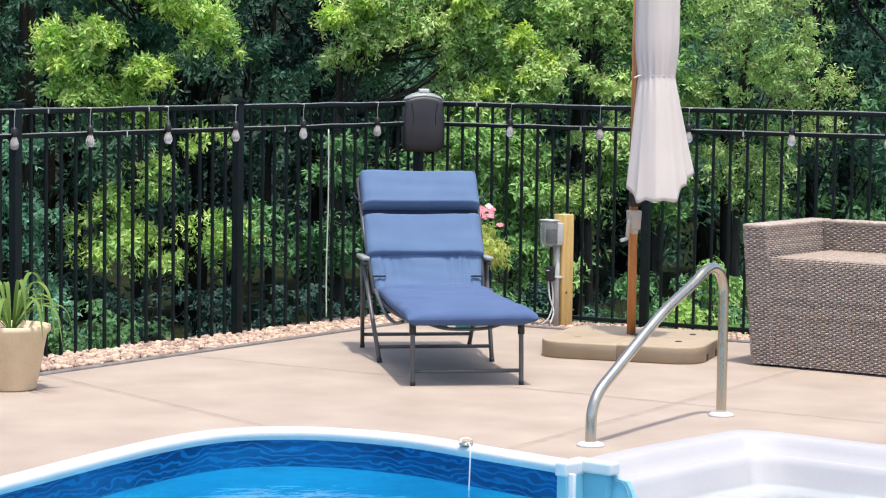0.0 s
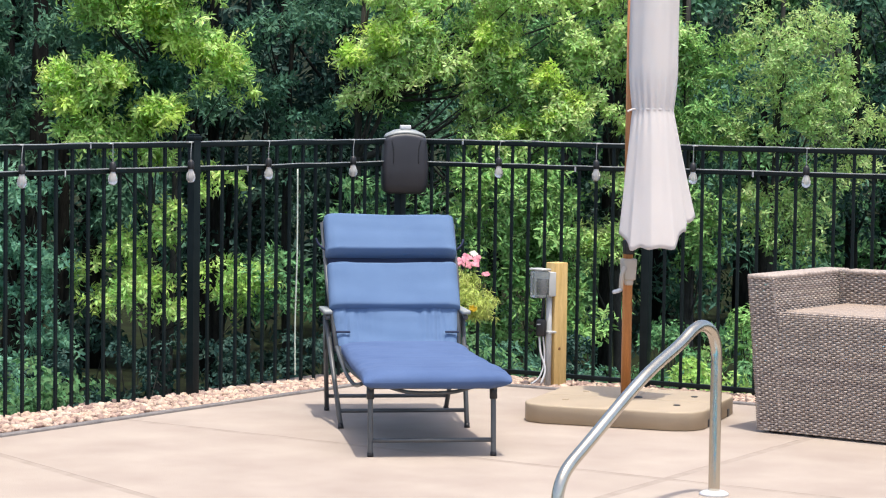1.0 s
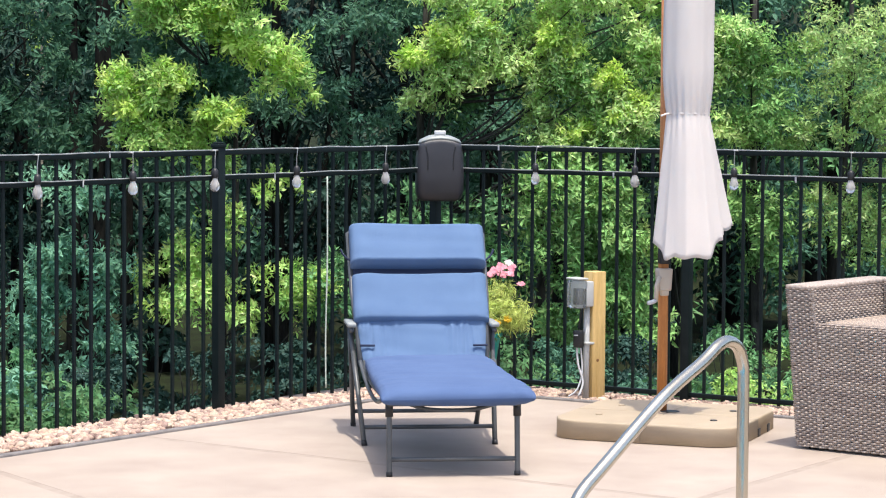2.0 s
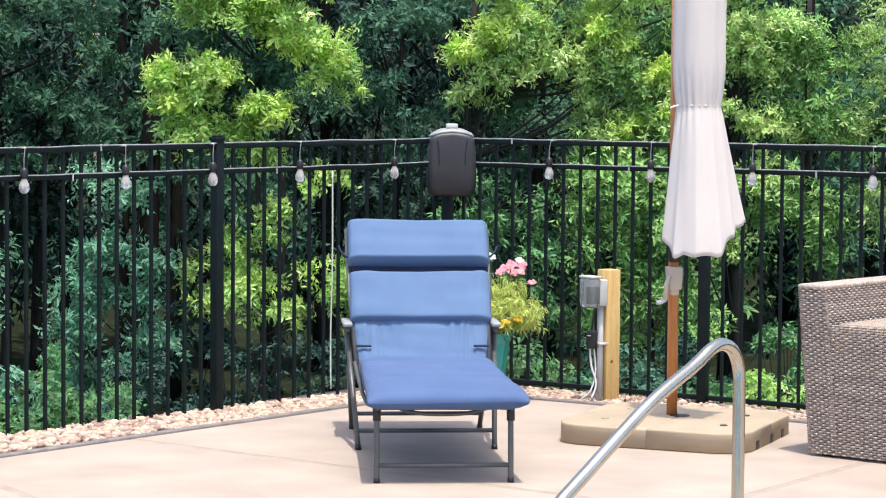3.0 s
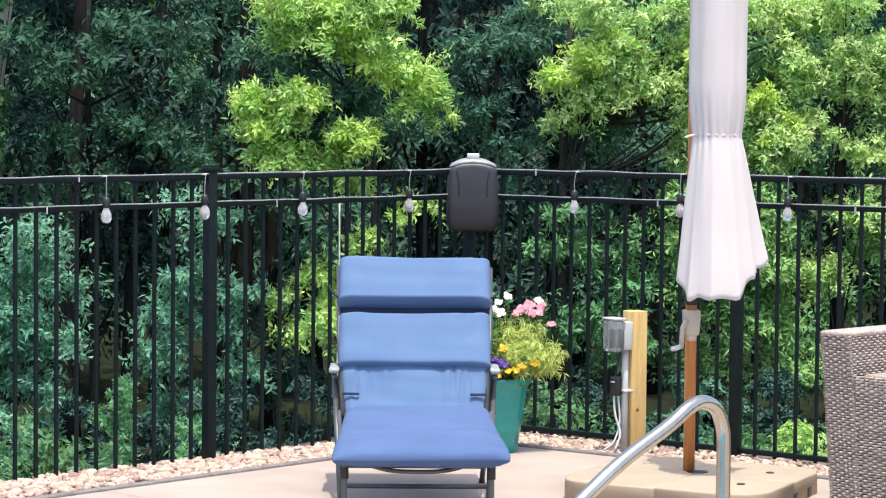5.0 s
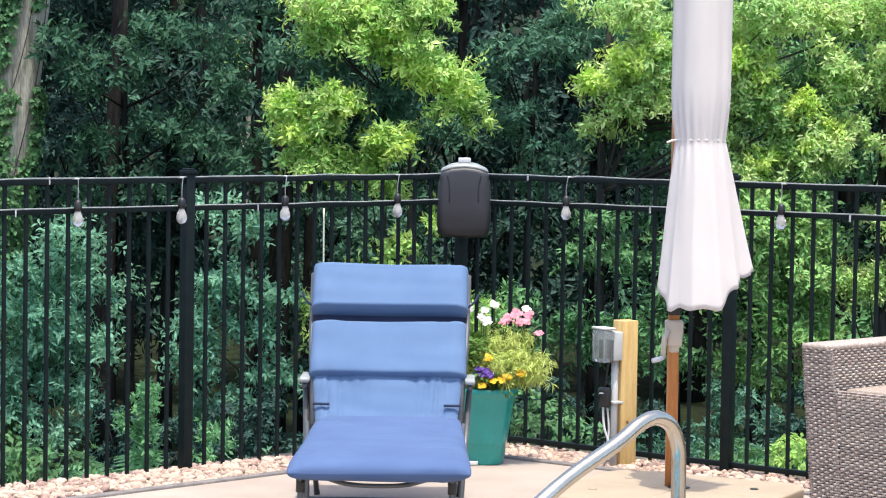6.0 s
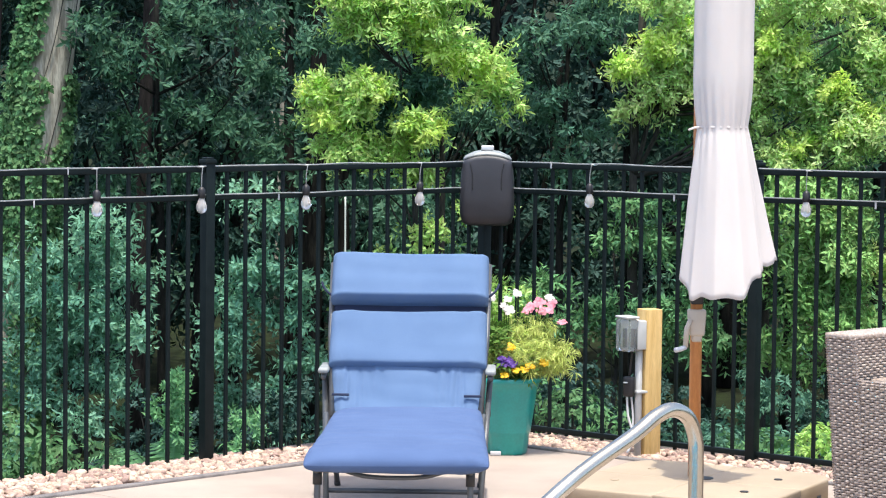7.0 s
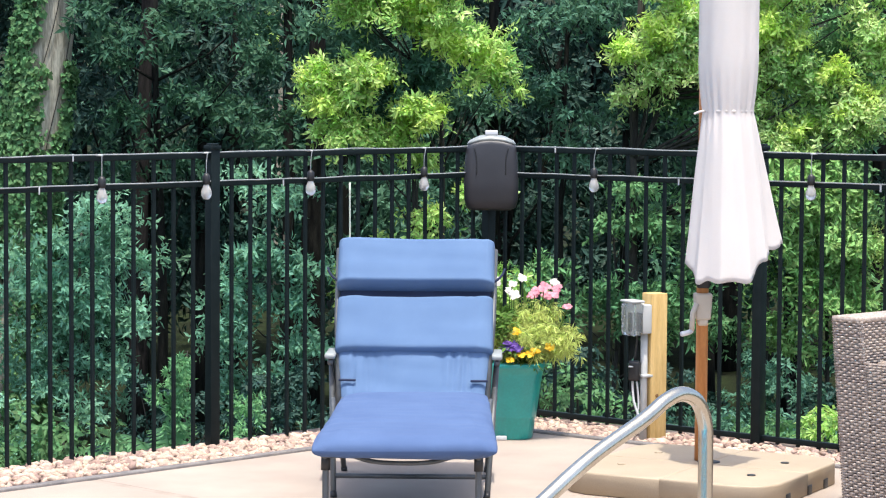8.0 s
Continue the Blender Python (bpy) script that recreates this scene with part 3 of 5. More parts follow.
# white moulded step unit
steps_ob = thing("pool_steps", pose(0, 0, 0), "white moulded acrylic pool steps with rounded treads", "pool steps")
mid = Vector((1.1, -3.4))


def inset(pts, k):
    return [(p[0] + (mid.x - p[0]) * k, p[1] + (mid.y - p[1]) * k) for p in pts]




def moulding(rows):
    """A band of the moulded shell: rows (share of the way to the middle, height)."""
    bm = bmesh.new()
    lines = [[bm.verts.new((x, y, z)) for x, y in inset(S2, k)] for k, z in rows]
    for a, c in zip(lines, lines[1:]):
        for i in range(len(a) - 1):
            bm.faces.new((a[i], a[i + 1], c[i + 1], c[i]))
    bmesh.ops.recalc_face_normals(bm, faces=bm.faces)
    return bm


part("rim", moulding([(-0.003, -0.05), (-0.004, 0.0), (0.002, 0.008), (0.014, 0.013), (0.066, 0.013), (0.082, 0.009), (0.094, -0.002), (0.108, -0.026), (0.125, -0.052), (0.142, -0.064)]), ACRYLIC, steps_ob)
for k, z, low in ((0.142, -0.064, -0.245), (0.32, -0.245, -0.47), (0.50, -0.47, -0.70)):
    part("tread", moulding([(k, z), (k + 0.010, z + 0.004), (k + 0.022, z + 0.003), (k + 0.032, z - 0.006), (k + 0.042, z - 0.028), (k + 0.078, low + 0.03),
                            (k + 0.09, low + 0.008), (k + 0.11, low), (k + 0.18, low)]), ACRYLIC, steps_ob)
part("well", moulding([(0.68, -0.70), (0.70, -0.72), (0.73, -0.90), (0.97, -0.92)]), ACRYLIC, steps_ob)
# shell sides, stepped like the treads, and the aqua panel where liner and steps meet
SIDE = [(0.0, -0.004), (0.066, 0.010), (0.094, 0.003), (0.112, -0.018), (0.130, -0.044), (0.150, -0.054), (0.178, -0.058), (0.195, -0.090), (0.23, -0.205), (0.26, -0.240), (0.32, -0.240), (0.36, -0.28), (0.40, -0.45), (0.50, -0.472), (0.54, -0.50), (0.58, -0.68), (0.68, -0.702), (0.73, -0.902), (0.97, -0.922)]
for a, b in ((S2[-1], S2[-4]), (S2[0], S2[3])):
    bm = bmesh.new()
    d = (Vector(b) - Vector(a)).normalized() * 0.03
    tops = []
    for o in (d * 0.1, d):
        edge = [(a[0] + (mid.x - a[0]) * k + o.x, a[1] + (mid.y - a[1]) * k + o.y, z) for k, z in SIDE]
        top = [bm.verts.new(q) for q in edge]
        low = [bm.verts.new((q[0], q[1], -1.1)) for q in edge]
        for n in range(len(edge) - 1):
            bm.faces.new((top[n], top[n + 1], low[n + 1], low[n]))
        tops.append(top)
    for n in range(len(SIDE) - 1):
        bm.faces.new((tops[0][n], tops[0][n + 1], tops[1][n + 1], tops[1][n]))
    bmesh.ops.recalc_face_normals(bm, faces=bm.faces)
    part("side_wall", bm, AQUA, steps_ob, "pale aqua stepped side panel", smooth=False)
part("corner_block", blk((0.310, -2.451, -0.60), (0.175, 0.050, 1.13), 0.008, -50.8), AQUA, steps_ob, "pale aqua corner panel", smooth=False)
part("corner_cap", blk((0.312, -2.455, -0.010), (0.215, 0.075, 0.052), 0.010, -50.8), WHITE, steps_ob, smooth=False)
part("corner_post", blk((0.215, -2.447, -0.575), (0.125, 0.055, 1.15), 0.012, 35), AQUA, steps_ob, "pale aqua liner end post", smooth=False)
part("coping_end", blk((0.214, -2.446, -0.017), (0.135, 0.062, 0.060), 0.010, 35), WHITE, steps_ob, smooth=False)
part("joint_trim", blk((0.192, -2.560, -0.14), (0.02, 0.03, 0.24), 0.006, 40), WHITE, steps_ob, "white upright joint trim")

# pool hook with cord on the coping
hook = thing("rope_anchor", pose(-0.140, -1.985, 0.012), "small chrome rope anchor on white coping with thin cord", "rope anchor")
part("cup", lathe(bmesh.new(), [(0.030, 0.0), (0.032, 0.006), (0.022, 0.012), (0.008, 0.014)], 20), STEEL, hook)
part("ring", bar([(0.026 * math.cos(a), 0.012 * math.sin(a), 0.016 + 0.012 * math.sin(a)) for a in np.linspace(0, math.tau, 17)], 0.004, 6), STEEL, hook)
part("cord", bar(curve([(0, -0.02, 0.014), (0.0, -0.09, 0.006), (-0.005, -0.115, -0.06), (-0.01, -0.12, -0.2)], 5), 0.0035, 6), WHITE, hook, "thin white cord")

# stainless handrail beside the steps
rail = thing("handrail", pose(0.415, -1.998, 0, 0, 0, 43.4), "polished stainless steel figure-four pool handrail", "handrail")
W = 1.18
line = curve([(0, 0, 0), (0, 0, 0.09), (0.008, 0, 0.15), (0.036, 0, 0.205), (0.085, 0, 0.250), (0.20, 0, 0.316), (W * 0.5, 0, 0.535), (W - 0.31, 0, 0.652), (W - 0.20, 0, 0.706), (W - 0.12, 0, 0.722),
              (W - 0.045, 0, 0.692), (W - 0.006, 0, 0.62), (W, 0, 0.54), (W, 0, 0.4), (W, 0, 0)], 7)
part("tube", bar(line, 0.0245, 16), STEEL, rail)
for x in (0, W):
    part("escutcheon", moved(lathe(bmesh.new(), [(0.062, 0.0), (0.062, 0.008), (0.05, 0.016), (0.027, 0.02)], 24), (x, 0, 0)), WHITE, rail, "white plastic escutcheon ring")

# lounger
def pillow(path, widths, thick, across=84, power=0.38, wrinkle=0.0, seed=0.0, sag=0.0, pucker=0.0, crease=0.12, folds=(), edge=0.16, dip=0.0):
    """A stuffed pad swept along (y, z) stations; rounded ends and edges."""
    bm = bmesh.new()
    n = len(path)
    rows = []
    for i, (y, z) in enumerate(path):
        a, b = path[max(i - 1, 0)], path[min(i + 1, n - 1)]
        d = Vector((0, b[0] - a[0], b[1] - a[1])).normalized()
        nrm = Vector((0, -d.z, d.y))
        if nrm.z < 0:
            nrm = -nrm
        e = min(i, n - 1 - i) / (n - 1)
        close = min(1.0, e / edge)
        close = math.sqrt(max(0.0, 1 - (1 - close) ** 2))
        w = widths[i] if isinstance(widths, (list, tuple)) else widths
        row = []
        for k in range(across):
            t = math.tau * k / across
            c, s = math.cos(t), math.sin(t)
            x = math.copysign(abs(c) ** power, c) * (w / 2) * (0.965 + 0.035 * close)
            h = math.copysign(abs(s) ** 0.75, s) * thick / 2 * max(close, 0.12)
            x2 = x / (w / 2)
            if s > 0:
                h -= sag * (1 - x2 * x2)
            p = Vector((x, y, z)) + nrm * h - d * dip * (1 - x2 * x2) * (0.4 + 0.6 * i / (n - 1))
            if wrinkle:
                p += nrm * wrinkle * (noise.noise((x * 5 + seed, y * 14, z * 14)) + 0.6 * noise.noise((x * 22 + seed, y * 6, z * 6)))
            if pucker:
                near_seam = math.exp(-e / 0.10) + crease
                p += nrm * pucker * near_seam * (noise.noise((x * 34 + seed, seed, z * 3)) + 0.5 * noise.noise((x * 70, seed + 4, z * 6)))
            if s > 0:
                for fx, slope, deep, wide in folds:
                    p -= nrm * deep * min(1.0, 3.0 * (1 - i / (n - 1))) * (0.25 + 0.75 * i / (n - 1)) * math.exp(-((x - fx - slope * i / (n - 1)) / wide) ** 2)
            row.append(bm.verts.new(p))
        rows.append(row)
    for a, b in zip(rows, rows[1:]):
        for k in range(across):
            bm.faces.new((a[k], a[(k + 1) % across], b[(k + 1) % across], b[k]))
    bm.faces.new(rows[0][::-1]), bm.faces.new(rows[-1])
    bmesh.ops.recalc_face_normals(bm, faces=bm.faces)
    return bm


def stations(points, n):
    c = curve([(0, y, z) for y, z in points], n)
    return [(p.y, p.z) for p in c]


CX = 0.266
chair = thing("lounger", pose(CX, -0.005, 0, 0, 0, -1.0), "folding grey metal lounger with thick blue cushions, reclined", "lounger")
hw = 0.325
cushion = thing("cushion", pose(0, 0, 0), "blue padded sectioned lounger cushion", "")
cushion.parent = chair
part("seat_pad", pillow(stations([(-0.095, 0.356), (0.05, 0.366), (0.35, 0.366), (0.75, 0.368), (1.05, 0.374), (1.27, 0.388)], 14),
                        [0.705 - 0.075 * min(1, k / 66) for k in range(71)], 0.088, power=0.30, wrinkle=0.008, seed=1, pucker=0.003), FABRIC_SEAT, cushion, "darker blue seat pad").location.x = 0.012
part("lower_back_pad", pillow(stations([(1.235, 0.345), (1.29, 0.42), (1.35, 0.505), (1.415, 0.605)], 8),
                              [0.62 + 0.05 * k / 24 for k in range(25)], 0.07, across=220, wrinkle=0.013, seed=2, pucker=0.003, crease=0.6,
                              folds=((0.055, 0.012, 0.009, 0.010), (0.112, 0.018, 0.015, 0.012), (0.160, 0.020, 0.017, 0.011), (0.207, 0.012, 0.015, 0.011), (0.252, -0.012, 0.012, 0.010),
                                     (-0.04, 0.006, 0.004, 0.010), (-0.105, -0.012, 0.009, 0.010), (-0.195, -0.016, 0.012, 0.012), (-0.262, 0.004, 0.010, 0.010))), FABRIC, cushion)
part("upper_back_pad", pillow(stations([(1.375, 0.565), (1.43, 0.64), (1.495, 0.725), (1.545, 0.789)], 8), 0.69, 0.105, power=0.22, wrinkle=0.006, seed=3, pucker=0.006, edge=0.07, dip=0.010), FABRIC, cushion)
part("head_pad", pillow(stations([(1.562, 0.838), (1.605, 0.892), (1.66, 0.962), (1.715, 1.03)], 8), 0.70, 0.135, power=0.15, wrinkle=0.007, seed=4, pucker=0.005, edge=0.075, dip=0.014), FABRIC, cushion)
# Dark sheet behind the pads stands in for shade between them.
part("fold_shade", pillow(stations([(1.285, 0.35), (1.435, 0.58), (1.585, 0.81), (1.72, 0.98)], 5), 0.675, 0.04), FABRIC_TIE_SHADE, cushion, "navy sheet painting the shade in the cushion folds")
for sx in (-1, 1):
    part("tie", bar(curve([(sx * 0.33, 1.60, 0.86), (sx * 0.36, 1.60, 0.875), (sx * 0.385, 1.61, 0.90), (sx * 0.395, 1.62, 0.925)], 4), 0.006, 6), FABRIC_TIE_SHADE, cushion, "navy tie tape")
    part("tie", blk((sx * 0.285, 1.266, 0.462), (0.075, 0.012, 0.011), 0.004, sx * 6), FABRIC_TIE_SHADE, cushion, "navy tie tape")
R1 = 0.0125
for sx in (-1, 1):
    fx, mx, rx, ax = sx * 0.289, sx * 0.322, sx * 0.322, sx * 0.362
    leg = part("front_leg", bar(curve([(fx, 0.0, 0.0), (fx, 0.012, 0.16), (fx, 0.03, 0.335)], 4), R1, 12), FRAME, chair)
    part("sleeve", bar([(fx, 0.019, 0.265), (fx, 0.03, 0.335)], 0.018, 12), DARK, leg, "black plastic sleeve")
    part("foot_cap", bar([(fx, 0.0, 0.0), (fx, 0.001, 0.02)], 0.0145, 12), DARK, leg)
    leg = part("middle_leg", bar([(mx, 0.968, 0.0), (ax, 1.40, 0.535)], R1, 12), FRAME, chair)
    part("foot_cap", bar([(mx, 0.968, 0.0), (mx + sx * 0.0015, 0.984, 0.02)], 0.0145, 12), DARK, leg)
    leg = part("rear_leg", bar([(rx, 1.69, 0.0), (ax, 1.43, 0.535)], R1, 12), FRAME, chair)
    part("foot_cap", bar([(rx, 1.69, 0.0), (rx + sx * 0.0015, 1.68, 0.02)], 0.0145, 12), DARK, leg)
    arm = part("armrest", bar(curve([(ax, 1.30, 0.532), (ax, 1.36, 0.545), (ax, 1.60, 0.552)], 5), R1, 10), FRAME, chair)
    part("arm_pad", box(bmesh.new(), (ax, 1.41, 0.562), (0.046, 0.27, 0.022), 0.009), PAD, arm, "light grey moulded arm pad")
    part("side_rail", bar(curve([(sx * 0.30, 1.27, 0.385), (sx * 0.30, 1.0, 0.335), (sx * 0.295, 0.7, 0.32), (fx, 0.3, 0.322), (fx, -0.02, 0.325)], 6), R1, 10), FRAME, chair)
    part("back_rail", bar([(sx * 0.318, 1.24, 0.37), (sx * 0.345, 1.50, 0.70), (sx * 0.352, 1.74, 1.0)], R1, 10), FRAME, chair)
    part("loop_bar", bar(curve([(sx * 0.335, 1.10, 0.40), (sx * 0.325, 0.98, 0.345), (sx * 0.31, 0.80, 0.285), (sx * 0.30, 0.55, 0.27), (sx * 0.29, 0.35, 0.30)], 6), 0.010, 10), FRAME, chair)
    part("link", blk((ax, 1.40, 0.44), (0.006, 0.03, 0.16), 0.002), DARK, chair)
for y, z, half in ((0.006, 0.075, 0.289), (1.035, 0.082, 0.327), (1.655, 0.082, 0.327), (0.0, 0.325, 0.289)):
    part("cross_bar", bar([(-half, y, z), (half, y, z)], 0.0105, 10), FRAME, chair)
part("sag_bar", bar(curve([(-0.22, 0.06, 0.325), (-0.12, 0.06, 0.295), (0.0, 0.06, 0.288), (0.12, 0.06, 0.295), (0.22, 0.06, 0.325)], 5), 0.009, 8), FRAME, chair)
part("back_bar", bar([(-0.352, 1.74, 1.0), (0.352, 1.74, 1.0)], R1, 10), FRAME, chair)

# weighted umbrella base
base = thing("weighted_base", pose(1.555, 1.335, 0, 0, 0, -29), "tan moulded plastic weighted base in four sections on the concrete", "weighted base")
H, CUT = 0.48, 0.14
for qx, qy in ((-1, -1), (1, -1), (1, 1), (-1, 1)):
    out = [(0.0012, 0.0012), (H, 0.0012), (H, H - CUT), (H - 0.03, H - CUT * 0.45), (H - CUT * 0.45, H - 0.03), (H - CUT, H), (0.0012, H)]
    out = [(x * qx, y * qy) for x, y in out]
    if qx * qy < 0:
        out = out[::-1]
    seg = part("base_section", prism(bmesh.new(), out, 0.004, 0.098, 0.010), RESIN, base)
    part("plug", moved(lathe(bmesh.new(), [(0.019, 0.0), (0.019, 0.004), (0.015, 0.006), (0.006, 0.006)], 16), (qx * 0.30, qy * 0.20, 0.097)), DARK if qx > 0 else RESIN, seg, "dark filler plug" if qx > 0 else "")
# solid dark blocks stand in for the shade inside the side notches
for y in (-0.24, 0.02, 0.22):
    part("notch", blk((H - 0.006, y, 0.022), (0.02, 0.05, 0.04), 0.003), DARK, base, "dark block drawn as the shade of a hand notch in the base's side")
# flat dark disc stands for shade in the recess round the pole
part("hub_recess", moved(lathe(bmesh.new(), [(0.050, 0), (0.050, 0.003), (0.04, 0.004), (0.03, 0.004)], 24), (0, 0.06, 0.0975)), DARK, base, "dark disc drawn as the shaded recess round the pole")

# closed offset umbrella
umb = thing("umbrella", pose(1.552, 1.43, 0), "closed cream canvas umbrella tied on a varnished wooden pole", "umbrella")
part("pole", bar([(0, 0, 0.10), (0, 0, 1.4), (0, 0, 2.72)], 0.0265, 18), WOOD, umb)
arm_c = (0.080, -0.150)
# where the ribs push the furled cloth outward: angle, reach, half width
FLAPS = ((0.06, 1.0, 0.42), (-0.62, 0.34, 0.36), (-1.22, 0.40, 0.34), (-1.88, 0.30, 0.40), (-2.52, 0.36, 0.30), (-3.02, 0.46, 0.38), (2.35, 0.4, 0.42), (1.5, 0.5, 0.45), (0.78, 0.4, 0.36))


def canopy_mesh():
    bm = bmesh.new()
    segs, rows = 216, []
    for i in range(64):
        row = []
        for j in range(segs):
            a = math.tau * j / segs
            ridge = sum(reach * max(0.0, 1 - abs((a - at + math.pi) % math.tau - math.pi) / half) ** 1.6 for at, reach, half in FLAPS)
            soft = 0.5 * math.cos(a * 4 + 0.9) + 0.35 * math.cos(a * 7 + 2.1) + 0.2 * math.cos(a * 11 + 0.4)
            hem = 1.035 + 0.050 * math.cos(a) + 0.125 * math.sin(a) - 0.030 * ridge + 0.016 * noise.noise((math.cos(a) * 2.5, math.sin(a) * 2.5, 4.0)) + 0.026 * (abs((a * 1.75 + 0.3) % 2 - 1) - 0.5)
            if i < 34:
                t = i / 33
                z = 2.66 - 1.02 * t
                top = min(1.0, (2.66 - z) / 0.40)
                neck = max(0.0, 1 - (z - 1.64) / 0.22)
                r = (0.03 + 0.096 * top ** 0.7) - 0.021 * neck ** 1.6
                q = r * (1 + 0.045 * soft + 0.05 * ridge * neck + 0.03 * math.cos(a * 19 + 3 * z) * neck + 0.02 * noise.noise((math.cos(a) * 3, math.sin(a) * 3, z * 3)))
                cx = arm_c[0]
            else:
                t = (i - 34) / 29
                z = 1.625 + (hem - 1.625) * t
                k = (1.625 - z) / 0.65
                r = 0.103 + 0.070 * k ** 0.85
                q = r * (1 + 0.05 * soft * (1 - 0.5 * k) + (0.08 + 0.42 * k) * ridge * (1.0 if abs(a - 0.06) < 0.5 or a > 5.8 else 0.5)
                         + 0.03 * math.cos(a * 19 + 4.8) * max(0, 1 - k * 4) + 0.02 * noise.noise((math.cos(a) * 3, math.sin(a) * 3, z * 3)))
                cx = arm_c[0] + 0.016 * k
            row.append(bm.verts.new((cx + q * math.cos(a), arm_c[1] + q * math.sin(a), z)))
        rows.append(row)
    for a, b in zip(rows, rows[1:]):
        for k in range(segs):
            bm.faces.new((a[k], b[k], b[(k + 1) % segs], a[(k + 1) % segs]))
    bmesh.ops.recalc_face_normals(bm, faces=bm.faces)
    bmesh.ops.solidify(bm, geom=list(bm.faces), thickness=0.004)
    return bm


can = part("canopy", canopy_mesh(), CANVAS, umb, "cream canvas canopy furled in pleats")
part("strap", moved(lathe(bmesh.new(), [(0.100, 1.626), (0.1040, 1.628), (0.1040, 1.637), (0.100, 1.639)], 48, lambda a, i: 1 + 0.03 * math.cos(4 * a + 0.9) + 0.02 * math.cos(7 * a + 2.1)), (arm_c[0], arm_c[1], 0)), CANVAS, can)
part("strap_end", bar(curve([(arm_c[0] - 0.10, arm_c[1] - 0.03, 1.632), (arm_c[0] - 0.125, arm_c[1] - 0.05, 1.63), (arm_c[0] - 0.15, arm_c[1] - 0.055, 1.62)], 4), 0.005, 6), CANVAS, can)
for k in range(8):
    a = math.tau * k / 8 + 0.2
    q = 0.09
    part("rib", bar([(arm_c[0] + 0.02 * math.cos(a), arm_c[1] + 0.02 * math.sin(a), 2.62), (arm_c[0] + q * math.cos(a), arm_c[1] + q * math.sin(a), 1.7), (arm_c[0] + q * 1.2 * math.cos(a), arm_c[1] + q * 1.2 * math.sin(a), 1.02)], 0.006, 6), WOOD, umb)
housing = box(blk((0.0, -0.012, 0.805), (0.078, 0.085, 0.115), 0.010), (0.0, -0.015, 0.745), (0.055, 0.06, 0.05), 0.012)
for v in housing.verts:
    v.co.x *= 0.80 + 0.20 * min(1.0, max(0.0, (v.co.z - 0.74) / 0.09))
crank = part("crank_box", housing, BEIGE, umb, "beige plastic crank housing")
crank.location.z = -0.025
part("bracket", blk((0.0, -0.01, 0.90), (0.055, 0.06, 0.08), 0.008), DARK, umb, "dark metal bracket")
part("crank_arm", bar([(-0.03, -0.055, 0.82), (-0.048, -0.062, 0.78), (-0.052, -0.062, 0.70)], 0.012, 10), BEIGE, crank)
part("crank_knob", bar([(-0.052, -0.062, 0.70), (-0.075, -0.08, 0.693), (-0.10, -0.10, 0.69)], 0.011, 10), WHITE, crank)

# woven sofa
def weave(wide, high, m, col=0.0230, row=0.0105):
    """A basket-woven sheet: flat strands passing over and under upright stakes."""
    cols, rows = max(2, round(wide / col)), max(2, round(high / row))
    cw, rh = wide / cols, high / rows
    sub = 6
    u = np.arange(cols * sub + 1)
    xs = u / sub * cw - wide / 2
    v, f = [], []
    for r in range(rows):
        ph = np.cos(np.pi * u / sub + math.pi * (r % 2)) * 0.0062 * np.clip(np.minimum(u, u[-1] - u) / 6.0, 0, 1)
        o = len(v)
        for t, lift in ((0.05, -0.004), (0.5, 0.0015), (0.95, -0.004)):
            z = (r + t) * rh
            v.extend(np.stack([xs, -(ph + lift), np.full(len(u), z)], 1).tolist())
        n = len(u)
        for a in range(2):
            for k in range(n - 1):
                f.append((o + a * n + k, o + a * n + k + 1, o + (a + 1) * n + k + 1, o + (a + 1) * n + k))
    v = np.array(v)
    mm = np.array(m)
    return v @ mm[:3, :3].T + mm[:3, 3], f


SOFA_L, SOFA_D, SOFA_H, LEAN = 1.75, 0.86, 0.76, 0.075
sofa = thing("sofa", pose(2.045, 0.70, 0, 0, 0, -46.5), "brown-grey woven resin wicker sofa with flat seat deck", "sofa")
sofa.scale = (1, 1, 1.04)
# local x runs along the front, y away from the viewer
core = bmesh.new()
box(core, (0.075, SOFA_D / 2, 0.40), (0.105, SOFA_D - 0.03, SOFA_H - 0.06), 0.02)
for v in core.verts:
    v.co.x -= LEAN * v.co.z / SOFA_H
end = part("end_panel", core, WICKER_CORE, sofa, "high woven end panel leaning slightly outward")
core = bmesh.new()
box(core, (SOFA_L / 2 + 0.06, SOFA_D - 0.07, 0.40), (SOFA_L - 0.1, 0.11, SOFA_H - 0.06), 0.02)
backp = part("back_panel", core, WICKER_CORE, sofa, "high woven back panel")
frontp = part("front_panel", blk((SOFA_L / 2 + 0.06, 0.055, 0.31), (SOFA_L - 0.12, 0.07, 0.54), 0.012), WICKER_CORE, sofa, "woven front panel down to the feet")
seat = part("seat_deck", blk((SOFA_L / 2 + 0.06, SOFA_D / 2 - 0.02, 0.585), (SOFA_L - 0.13, SOFA_D - 0.15, 0.03), 0.01), WICKER_TOP, sofa, "flat tan seat deck")
lean = Matrix(((1, 0, -LEAN / SOFA_H, 0), (0, 1, 0, 0), (0, 0, 1, 0), (0, 0, 0, 1)))
v, f = weave(0.15, 0.745, lean @ pose(0.090, 0.004, 0.012))
raw("end_weave", v, f, WICKER, end, smooth=True)
v, f = weave(SOFA_L - 0.085, 0.585, pose(SOFA_L / 2 + 0.06, 0.008, 0.012))
raw("front_weave", v, f, WICKER, frontp, smooth=True)
v, f = weave(SOFA_D, 0.745, lean @ pose(0.012, SOFA_D / 2, 0.012, 0, 0, -90))
raw("side_weave", v, f, WICKER, end, smooth=True)
